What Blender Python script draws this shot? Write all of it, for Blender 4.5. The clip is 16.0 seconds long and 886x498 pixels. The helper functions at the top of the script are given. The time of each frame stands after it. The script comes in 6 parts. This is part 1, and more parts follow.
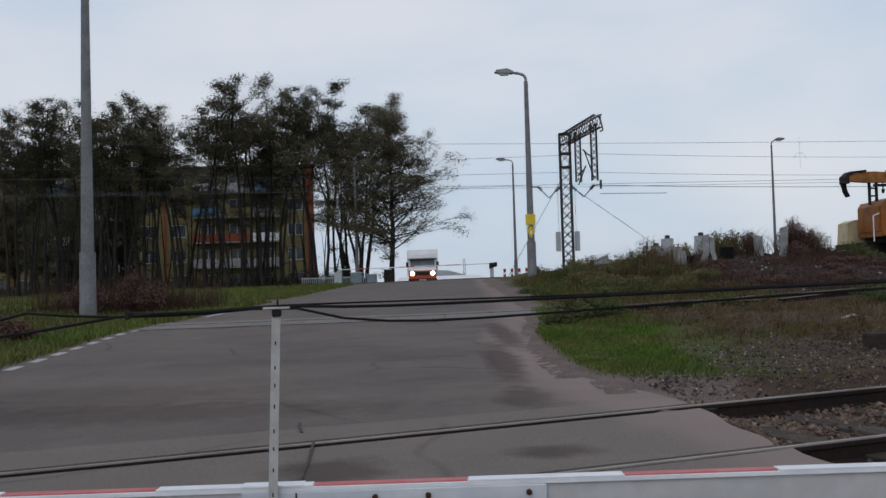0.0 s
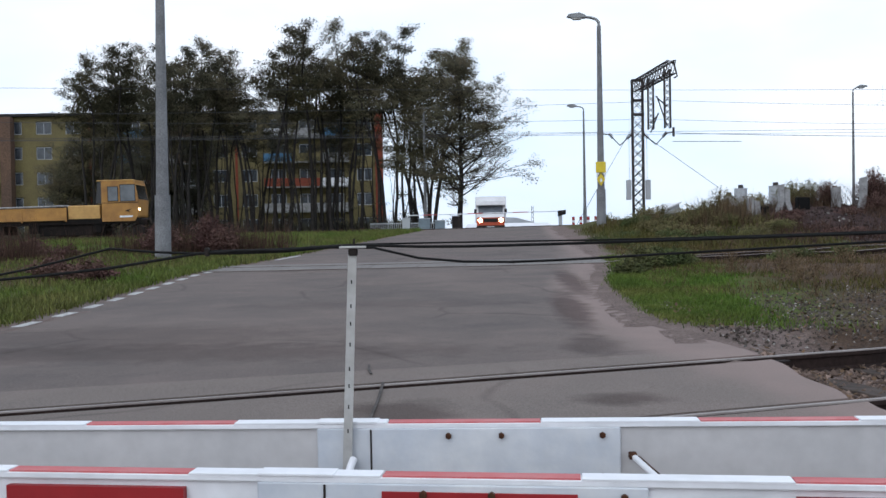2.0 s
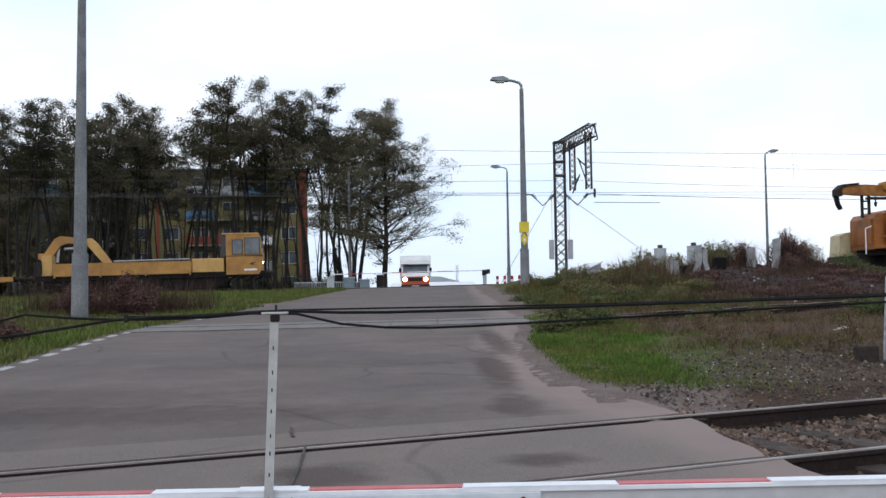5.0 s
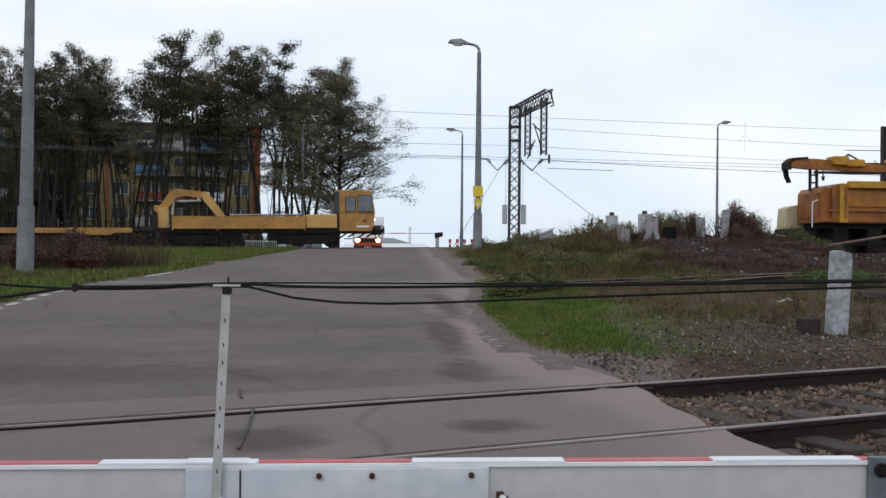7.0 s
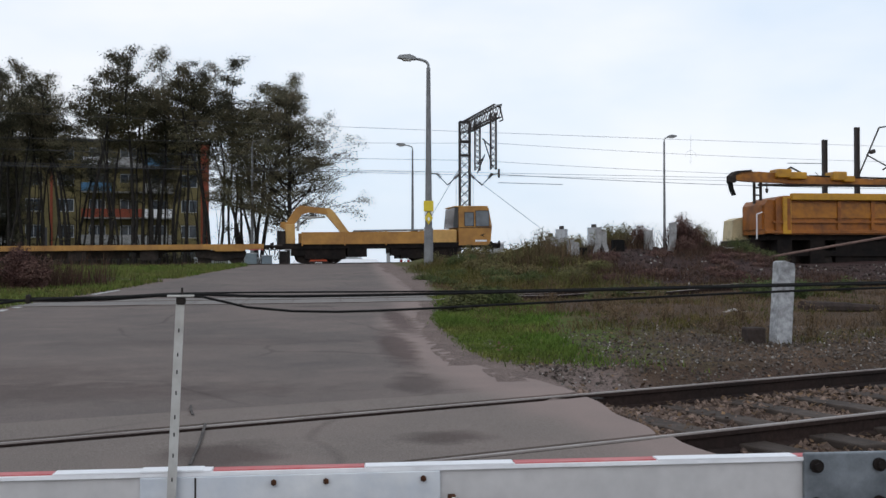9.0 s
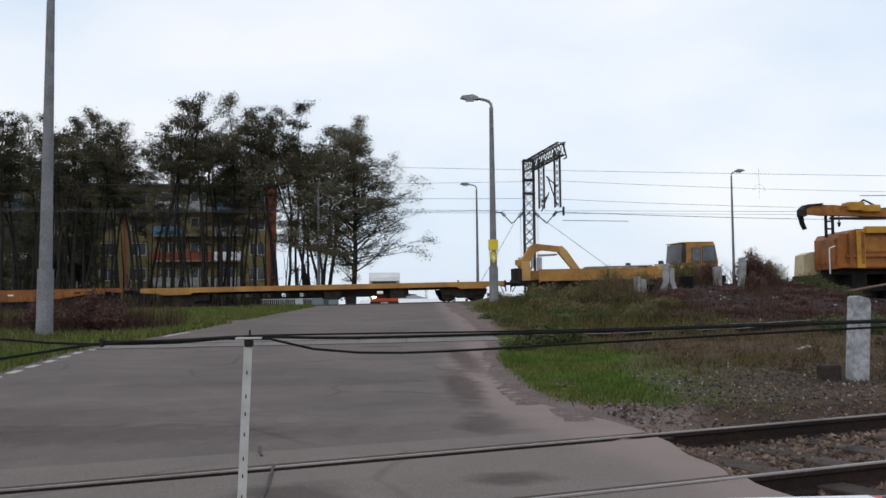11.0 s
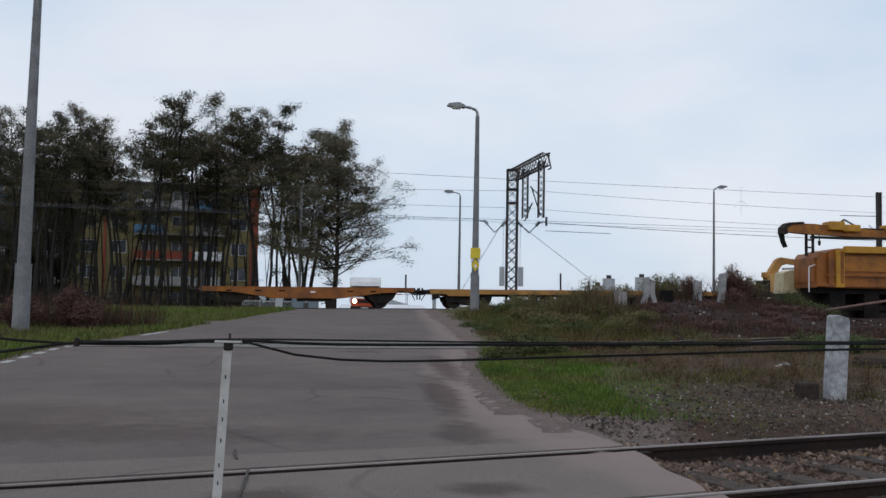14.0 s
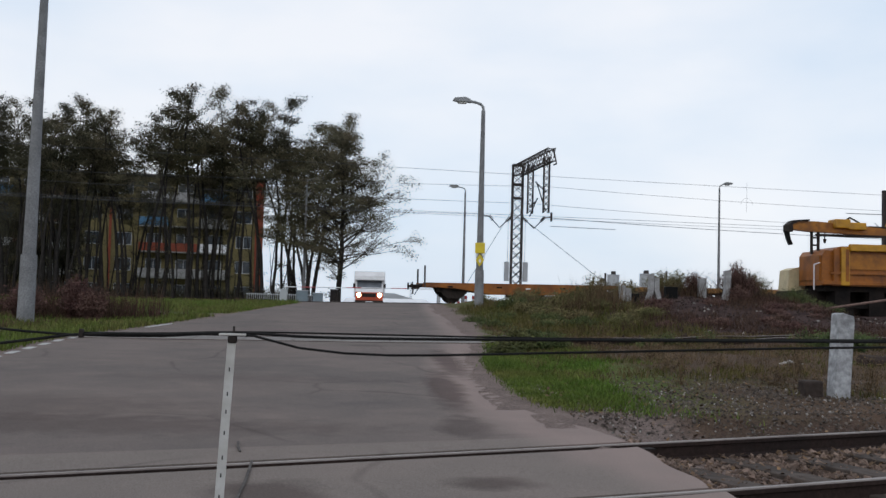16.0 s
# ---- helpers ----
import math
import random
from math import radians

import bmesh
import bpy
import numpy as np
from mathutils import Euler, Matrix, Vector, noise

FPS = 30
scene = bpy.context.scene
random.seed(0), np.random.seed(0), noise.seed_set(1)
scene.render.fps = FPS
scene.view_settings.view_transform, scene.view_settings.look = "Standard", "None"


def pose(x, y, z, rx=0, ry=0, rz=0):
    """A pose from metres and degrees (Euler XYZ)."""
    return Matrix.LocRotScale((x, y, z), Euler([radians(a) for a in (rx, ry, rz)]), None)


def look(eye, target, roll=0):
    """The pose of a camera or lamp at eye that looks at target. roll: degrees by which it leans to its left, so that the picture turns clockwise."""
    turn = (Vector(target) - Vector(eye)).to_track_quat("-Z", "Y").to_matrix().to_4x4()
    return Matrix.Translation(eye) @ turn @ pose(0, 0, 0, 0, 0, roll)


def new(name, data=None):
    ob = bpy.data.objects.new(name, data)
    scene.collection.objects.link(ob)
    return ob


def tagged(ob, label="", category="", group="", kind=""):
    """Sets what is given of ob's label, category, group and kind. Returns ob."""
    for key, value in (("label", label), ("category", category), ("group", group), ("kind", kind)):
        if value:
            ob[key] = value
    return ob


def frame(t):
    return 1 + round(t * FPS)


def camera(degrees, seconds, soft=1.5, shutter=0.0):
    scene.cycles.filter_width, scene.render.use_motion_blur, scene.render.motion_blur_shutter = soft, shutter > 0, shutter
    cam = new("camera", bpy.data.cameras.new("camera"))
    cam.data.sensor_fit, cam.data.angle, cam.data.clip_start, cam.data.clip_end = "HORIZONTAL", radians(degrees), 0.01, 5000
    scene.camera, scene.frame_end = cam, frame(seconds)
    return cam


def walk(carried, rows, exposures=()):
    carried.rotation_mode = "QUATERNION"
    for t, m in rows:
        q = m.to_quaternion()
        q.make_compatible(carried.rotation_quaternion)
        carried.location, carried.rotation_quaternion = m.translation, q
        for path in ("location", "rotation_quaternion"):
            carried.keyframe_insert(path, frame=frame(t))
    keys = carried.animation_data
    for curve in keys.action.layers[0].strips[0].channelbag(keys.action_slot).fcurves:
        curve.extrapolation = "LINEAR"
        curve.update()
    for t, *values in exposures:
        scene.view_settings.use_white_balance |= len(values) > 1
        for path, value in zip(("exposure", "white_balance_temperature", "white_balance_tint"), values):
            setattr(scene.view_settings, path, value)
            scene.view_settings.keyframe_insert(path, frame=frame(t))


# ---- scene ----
cam = camera(47.8, 16.0)
PATH = [
    (0, (0.038, 0.629, 1.568), (0.062, 2.628, 1.6285), -1.8),
    (0.5, (0.03, 0.631, 1.568), (0.032, 2.631, 1.6045), -0.4),
    (1, (0.025, 0.631, 1.562), (-0.041, 2.63, 1.5865), -0.7),
    (1.5, (0.022, 0.63, 1.561), (-0.049, 2.629, 1.5415), -0.7),
    (2, (0.023, 0.638, 1.558), (-0.091, 2.635, 1.5155), -1),
    (2.5, (0.031, 0.626, 1.555), (-0.082, 2.623, 1.5585), -1),
    (3, (0.032, 0.629, 1.553), (-0.029, 2.628, 1.5725), -1.3),
    (3.5, (0.03, 0.625, 1.558), (-0.008, 2.624, 1.5815), -0.9),
    (4, (0.033, 0.627, 1.558), (0.03, 2.626, 1.6105), -1.3),
    (4.2, (0.033, 0.623, 1.559), (0.044, 2.621, 1.6335), -1.3),
    (6.3, (0.018, 0.617, 1.6), (0.107, 2.615, 1.6445), 0.1),
    (6.5, (0.019, 0.617, 1.603), (0.133, 2.614, 1.6235), 0.1),
    (7, (0.025, 0.617, 1.597), (0.157, 2.612, 1.5935), 0.5),
    (7.5, (0.02, 0.61, 1.592), (0.168, 2.604, 1.5865), 0.5),
    (8, (0.017, 0.595, 1.588), (0.2546, 2.581, 1.5975), -0.1),
    (10.5, (0.034, 0.552, 1.585), (0.179, 2.547, 1.6395), -0.6),
    (11, (0.025, 0.565, 1.588), (0.125, 2.56, 1.6935), -0.7),
    (11.5, (0.012, 0.59, 1.59), (0.105, 2.583, 1.7405), 0.6),
    (12, (0.012, 0.59, 1.59), (0.081, 2.581, 1.7755), 0.7),
    (12.5, (0.002, 0.636, 1.593), (0.05, 2.626, 1.7995), 0.8),
    (13, (0.003, 0.639, 1.596), (0.078, 2.628, 1.7925), 0.9),
    (13.5, (0.018, 0.606, 1.592), (0.134, 2.596, 1.7495), -0.2),
    (14, (0.017, 0.602, 1.591), (0.153, 2.594, 1.7105), 1),
    (14.5, (0.017, 0.598, 1.592), (0.152, 2.591, 1.6955), 1.2),
    (15, (0.013, 0.616, 1.593), (0.141, 2.61, 1.6865), 1.2),
    (15.5, (0.014, 0.609, 1.6), (0.142, 2.602, 1.6995), 1.1),
    (16, (0.017, 0.603, 1.591), (0.144, 2.596, 1.6995), 1.5),
]
walk(cam, [(t, look(eye, target, roll)) for t, eye, target, roll in PATH],
     exposures=[(0, -0.97, 6200), (0.5, -0.55, 6140), (1.5, -0.29, 6060), (4.0, -0.22, 6060), (6.5, -0.49, 6310), (8.0, -0.51, 6340), (10.5, -0.54, 6380), (12, -0.61, 6300), (12.7, -0.8, 6130), (14, -0.78, 6180), (16, -0.61, 6350)])


# ---- world and light ----
world = bpy.data.worlds.new("overcast_sky")
scene.world = world
world.use_nodes = True
wn, wl = world.node_tree.nodes, world.node_tree.links
wn.clear()
sky = wn.new("ShaderNodeTexSky")
sky.sky_type, sky.sun_disc = "NISHITA", False
sky.sun_elevation, sky.sun_rotation = radians(32), radians(200)
sky.air_density, sky.dust_density = 1.0, 2.0
w_co = wn.new("ShaderNodeTexCoord")
w_map = wn.new("ShaderNodeMapping")
w_map.inputs["Scale"].default_value = (1.0, 1.0, 2.6)
w_noise = wn.new("ShaderNodeTexNoise")
w_noise.inputs["Scale"].default_value, w_noise.inputs["Detail"].default_value = 2.2, 5
w_ramp = wn.new("ShaderNodeValToRGB")
w_ramp.color_ramp.elements[0].position, w_ramp.color_ramp.elements[1].position = 0.36, 0.62
w_ramp.color_ramp.elements[0].color = (0.772, 0.88, 1.005, 1)
w_ramp.color_ramp.elements[1].color = (1.022, 1.035, 1.065, 1)
w_scale = wn.new("ShaderNodeVectorMath")
w_scale.operation = "SCALE"
w_scale.inputs["Scale"].default_value = 0.1
w_mix = wn.new("ShaderNodeMixRGB")
w_mix.inputs["Fac"].default_value = 0.88
w_bg = wn.new("ShaderNodeBackground")
w_bg.inputs["Strength"].default_value = 1.45
w_out = wn.new("ShaderNodeOutputWorld")
wl.new(w_co.outputs["Generated"], w_map.inputs["Vector"])
wl.new(w_map.outputs["Vector"], w_noise.inputs["Vector"])
wl.new(w_noise.outputs["Fac"], w_ramp.inputs["Fac"])
wl.new(sky.outputs["Color"], w_scale.inputs[0])
wl.new(w_scale.outputs["Vector"], w_mix.inputs["Color1"])
wl.new(w_ramp.outputs["Color"], w_mix.inputs["Color2"])
wl.new(w_mix.outputs["Color"], w_bg.inputs["Color"])
wl.new(w_bg.outputs["Background"], w_out.inputs["Surface"])

sun = new("sun", bpy.data.lights.new("sun", "SUN"))
sun.data.energy, sun.data.angle, sun.data.color = 0.5, radians(30), (1.0, 0.97, 0.93)
sun.matrix_world = look((0, 0, 0), (0.3, 0.75, -0.55))


# ---- materials ----
def material(name, color, color2=None, rough=0.7, metal=0.0, grain=12.0, stain=1.2, bump=0.25, spread=0.5, island=False, mottle=None):
    """A surface with fine grain, larger stains of a second colour, and relief."""
    m = bpy.data.materials.new(name)
    m.use_nodes = True
    n, l = m.node_tree.nodes, m.node_tree.links
    b = n["Principled BSDF"]
    b.inputs["Roughness"].default_value, b.inputs["Metallic"].default_value = rough, metal
    b.inputs["Specular IOR Level"].default_value = 0.5 if rough < 0.6 else 0.15
    co = n.new("ShaderNodeTexCoord")
    fine, big = n.new("ShaderNodeTexNoise"), n.new("ShaderNodeTexNoise")
    fine.inputs["Scale"].default_value, fine.inputs["Detail"].default_value = grain, 6
    big.inputs["Scale"].default_value, big.inputs["Detail"].default_value = stain, 8
    big.inputs["Roughness"].default_value = 0.65
    l.new(co.outputs["Object"], fine.inputs["Vector"])
    l.new(co.outputs["Object"], big.inputs["Vector"])
    ramp = n.new("ShaderNodeValToRGB")
    ramp.color_ramp.elements[0].position = 0.5 - 0.22 * spread
    ramp.color_ramp.elements[1].position = 0.5 + 0.34 * spread
    c2 = color2 or tuple(0.62 * c for c in color)
    ramp.color_ramp.elements[0].color, ramp.color_ramp.elements[1].color = (*color, 1), (*c2, 1)
    l.new(big.outputs["Fac"], ramp.inputs["Fac"])
    mul = n.new("ShaderNodeMixRGB")
    mul.blend_type, mul.inputs["Fac"].default_value = "MULTIPLY", mottle if mottle is not None else (0.55 if rough > 0.7 else 0.14)
    vr = n.new("ShaderNodeValToRGB")
    vr.color_ramp.elements[0].color, vr.color_ramp.elements[1].color = (0.45, 0.45, 0.45, 1), (1.35, 1.35, 1.35, 1)
    vr.color_ramp.elements[0].position, vr.color_ramp.elements[1].position = 0.3, 0.7
    l.new(fine.outputs["Fac"], vr.inputs["Fac"])
    l.new(ramp.outputs["Color"], mul.inputs["Color1"])
    l.new(vr.outputs["Color"], mul.inputs["Color2"])
    last = mul.outputs["Color"]
    if island:
        geo = n.new("ShaderNodeNewGeometry")
        r2 = n.new("ShaderNodeValToRGB")
        r2.color_ramp.elements[0].color, r2.color_ramp.elements[1].color = (0.5, 0.5, 0.5, 1), (1.5, 1.45, 1.4, 1)
        m2 = n.new("ShaderNodeMixRGB")
        m2.blend_type, m2.inputs["Fac"].default_value = "MULTIPLY", 1.0
        l.new(geo.outputs["Random Per Island"], r2.inputs["Fac"])
        l.new(last, m2.inputs["Color1"])
        l.new(r2.outputs["Color"], m2.inputs["Color2"])
        last = m2.outputs["Color"]
    l.new(last, b.inputs["Base Color"])
    if bump:
        bp = n.new("ShaderNodeBump")
        bp.inputs["Strength"].default_value, bp.inputs["Distance"].default_value = bump, 0.02
        l.new(fine.outputs["Fac"], bp.inputs["Height"])
        l.new(bp.outputs["Normal"], b.inputs["Normal"])
    return m


def glow(name, color, strength):
    m = bpy.data.materials.new(name)
    m.use_nodes = True
    b = m.node_tree.nodes["Principled BSDF"]
    b.inputs["Base Color"].default_value = (*color, 1)
    b.inputs["Emission Color"].default_value, b.inputs["Emission Strength"].default_value = (*color, 1), strength
    return m


M = {
    "concrete": material("concrete", (0.34, 0.34, 0.33), (0.22, 0.21, 0.2), 0.85, grain=20, bump=0.4),
    "pale_concrete": material("pale_concrete", (0.38, 0.38, 0.385), (0.22, 0.215, 0.21), 0.85, grain=30, stain=3, bump=0.5),
    "lime_concrete": material("lime_concrete", (0.44, 0.45, 0.47), (0.16, 0.16, 0.165), 0.8, grain=18, stain=5, bump=0.6, spread=0.7),
    "pole": material("pole_concrete", (0.235, 0.24, 0.25), (0.15, 0.152, 0.16), 0.8, grain=30, stain=2, bump=0.2),
    "lamp_metal": material("lamp_metal", (0.28, 0.29, 0.3), None, 0.5, 0.4, grain=40),
    "lamp_glass": material("lamp_glass", (0.5, 0.5, 0.48), None, 0.3, grain=40, bump=0),
    "mast_steel": material("mast_steel", (0.05, 0.05, 0.055), (0.08, 0.06, 0.05), 0.7, 0.2, grain=8),
    "wire": material("wire", (0.09, 0.09, 0.1), None, 0.6, 0.3, grain=5, bump=0),
    "cable": material("cable", (0.01, 0.01, 0.01), (0.016, 0.016, 0.016), 0.85, grain=60, bump=0.1),
    "rail_side": material("rail_side", (0.034, 0.022, 0.019), (0.022, 0.016, 0.015), 0.85, 0.1, grain=30),
    "rail_head": material("rail_head", (0.24, 0.21, 0.195), (0.13, 0.1, 0.09), 0.5, 0.2, grain=20, bump=0.1),
    "sleeper": material("sleeper", (0.05, 0.04, 0.035), (0.09, 0.072, 0.062), 0.9, grain=10),
    "white_paint": material("white_paint", (0.78, 0.79, 0.82), (0.68, 0.69, 0.72), 0.45, grain=25, stain=4, bump=0.04),
    # greyer than white_paint: the shade of an upright face put into its colour
    "shaded_face": material("shaded_board_face", (0.57, 0.555, 0.555), (0.44, 0.44, 0.445), 0.5, 0.0, grain=30, stain=2.5, bump=0.04, spread=1.2),
    "plate": material("weathered_plate", (0.5, 0.54, 0.6), (0.66, 0.67, 0.68), 0.45, 0.0, grain=18, stain=5, bump=0.08),
    "red_paint": material("red_paint", (0.33, 0.008, 0.012), (0.25, 0.006, 0.01), 0.5, grain=25, stain=5, bump=0.08),
    "faded_red": material("faded_red", (0.42, 0.05, 0.055), (0.5, 0.14, 0.14), 0.5, grain=25, stain=8, bump=0.05),
    "rust": material("rust", (0.045, 0.022, 0.016), (0.09, 0.04, 0.02), 0.9, grain=60, stain=30),
    "galv": material("galvanised", (0.5, 0.5, 0.49), (0.36, 0.35, 0.33), 0.5, 0.35, grain=40, stain=9, bump=0.1),
    "black": material("black_hole", (0.01, 0.01, 0.01), None, 0.9, grain=20, bump=0),
    "dark_frame": material("dark_underframe", (0.02, 0.018, 0.018), (0.045, 0.035, 0.03), 0.85, grain=6),
    "ochre": material("ochre_paint", (0.43, 0.215, 0.045), (0.25, 0.115, 0.03), 0.55, grain=5, stain=0.9, bump=0.06),
    "ochre_pale": material("ochre_pale", (0.54, 0.32, 0.1), (0.38, 0.2, 0.06), 0.55, grain=5, stain=0.9, bump=0.06),
    "orange": material("orange_paint", (0.31, 0.098, 0.004), (0.125, 0.038, 0.007), 0.5, grain=5, stain=1.2, bump=0.06),
    "signal_yellow": material("signal_yellow", (0.52, 0.265, 0.01), (0.32, 0.155, 0.012), 0.45, grain=6, stain=1.4, bump=0.05),
    "sign_yellow": material("sign_yellow", (0.75, 0.58, 0.03), (0.6, 0.45, 0.03), 0.5, grain=30, bump=0),
    "beige": material("beige_paint", (0.55, 0.46, 0.28), (0.42, 0.35, 0.22), 0.55, grain=6, bump=0.05),
    "cab_glass": material("cab_glass", (0.012, 0.012, 0.014), None, 0.12, grain=3, bump=0),
    "glass": material("window_glass", (0.04, 0.05, 0.06), (0.09, 0.1, 0.12), 0.15, grain=2, bump=0),
    "van_white": material("van_white", (0.75, 0.75, 0.76), (0.62, 0.62, 0.63), 0.35, grain=5, bump=0),
    "van_orange": material("van_orange", (0.45, 0.07, 0.02), (0.35, 0.05, 0.02), 0.35, grain=5, bump=0),
    "tyre": material("tyre", (0.015, 0.015, 0.015), None, 0.9, grain=30),
    "headlight": glow("headlight", (1.0, 0.78, 0.5), 18),
    "wall_yellow": material("yellow_render", (0.2, 0.168, 0.078), (0.135, 0.113, 0.061), 0.9, grain=8, stain=0.4, bump=0.1),
    "wall_dark": material("brown_render", (0.16, 0.1, 0.07), (0.11, 0.075, 0.06), 0.9, grain=8, stain=0.4, bump=0.1),
    "wall_red": material("rust_red_render", (0.28, 0.075, 0.045), (0.2, 0.06, 0.04), 0.9, grain=8, stain=0.4, bump=0.1),
    "roof_dark": material("roof_felt", (0.04, 0.04, 0.042), None, 0.95, grain=4),
    "blue_panel": material("blue_panel", (0.1, 0.22, 0.36), None, 0.7, grain=6, bump=0),
    "bark": material("bark", (0.04, 0.035, 0.033), (0.024, 0.022, 0.021), 0.95, grain=14, stain=3, bump=0.5),
    "leaf": material("leaf", (0.082, 0.082, 0.05), (0.105, 0.086, 0.054), 0.8, grain=3, stain=0.5, bump=0, island=True, mottle=0.2),
    "leaf_dark": material("leaf_dark", (0.068, 0.07, 0.05), (0.082, 0.073, 0.05), 0.8, grain=3, stain=0.5, bump=0, island=True, mottle=0.2),
    "grass": material("grass_blade", (0.085, 0.135, 0.024), (0.13, 0.118, 0.044), 0.8, grain=2, stain=0.5, bump=0, island=True),
    "grass_bright": material("bright_grass_blade", (0.08, 0.145, 0.022), (0.12, 0.125, 0.036), 0.8, grain=2, stain=0.5, bump=0, island=True),
    "weed_green": material("weed_green", (0.075, 0.085, 0.022), (0.11, 0.085, 0.035), 0.85, grain=2, stain=0.5, bump=0, island=True),
    # paler than cab_glass: the reflected sky is put into the base colour
    "screen_glass": material("screen_glass", (0.13, 0.145, 0.165), None, 0.1, grain=3, bump=0),
    "dry_grass": material("dry_grass", (0.125, 0.09, 0.052), (0.085, 0.058, 0.038), 0.9, grain=2, stain=0.5, bump=0, island=True),
    "red_weed": material("red_weed", (0.06, 0.034, 0.027), (0.075, 0.05, 0.035), 0.9, grain=2, stain=0.6, bump=0, island=True),
    "stone": material("stone", (0.115, 0.1, 0.09), (0.075, 0.06, 0.053), 0.9, grain=20, stain=2, bump=0.3, island=True),
    "ballast": material("ballast", (0.2, 0.15, 0.125), (0.1, 0.072, 0.06), 0.95, grain=20, stain=2, bump=0.3, island=True),
    "white_stone": material("white_stone", (0.3, 0.29, 0.28), (0.2, 0.19, 0.18), 0.9, grain=20, stain=3, bump=0.2, island=True),
    "marking": material("road_marking", (0.55, 0.55, 0.54), (0.2, 0.19, 0.19), 0.8, grain=30, stain=7, bump=0.05, spread=0.9),
    "far_white": material("white_sheeting", (0.75, 0.76, 0.78), (0.66, 0.67, 0.69), 0.6, grain=1, stain=0.2, bump=0),
    "far_grey": material("grey_sheeting", (0.45, 0.47, 0.5), (0.38, 0.4, 0.42), 0.6, grain=1, stain=0.2, bump=0),
    "heap_stone": material("heap_stone", (0.06, 0.045, 0.042), (0.04, 0.03, 0.028), 0.95, grain=20, stain=2, bump=0.3, island=True),
    "orange_light": material("orange_light", (0.36, 0.135, 0.007), (0.17, 0.06, 0.009), 0.5, grain=5, stain=2.2, bump=0.05),
    "slab": material("crossing_concrete", (0.215, 0.2, 0.19), (0.15, 0.14, 0.135), 0.9, grain=30, stain=1.5, bump=0.4, spread=0.8),
    "tar": material("tar", (0.06, 0.053, 0.05), (0.1, 0.09, 0.085), 0.8, grain=30, stain=9),
    # near black for dark steel, and for shade under vehicles put into colour
    "steel_and_shade": material("black_steel_and_shade", (0.009, 0.008, 0.008), (0.022, 0.016, 0.014), 0.85, grain=6),
    "steel": material("dark_steel", (0.1, 0.115, 0.13), (0.26, 0.29, 0.32), 0.45, 0.3, grain=18, stain=7, bump=0.08),
    "litter": material("leaf_litter", (0.14, 0.09, 0.052), (0.09, 0.06, 0.04), 0.9, grain=5, stain=2, bump=0, island=True),
    "shrub_green": material("shrub_green", (0.05, 0.075, 0.025), (0.085, 0.085, 0.035), 0.85, grain=2, stain=0.6, bump=0, island=True),
    "shrub_olive": material("shrub_olive", (0.1, 0.1, 0.04), (0.13, 0.1, 0.05), 0.85, grain=2, stain=0.6, bump=0, island=True),
    "shrub_red": material("shrub_red", (0.085, 0.045, 0.042), (0.12, 0.075, 0.06), 0.85, grain=2, stain=0.8, bump=0, island=True),
    "groove": material("groove_dirt", (0.022, 0.018, 0.017), (0.035, 0.03, 0.028), 0.95, grain=40),
    "dull_blue": material("dull_blue", (0.2, 0.25, 0.29), (0.15, 0.18, 0.2), 0.6, grain=6, bump=0),
    "timber": material("grey_timber", (0.2, 0.13, 0.11), (0.13, 0.09, 0.08), 0.9, grain=12, stain=2),
    "log": material("dead_log", (0.055, 0.04, 0.035), (0.035, 0.028, 0.025), 0.95, grain=14, stain=3, bump=0.5),
}


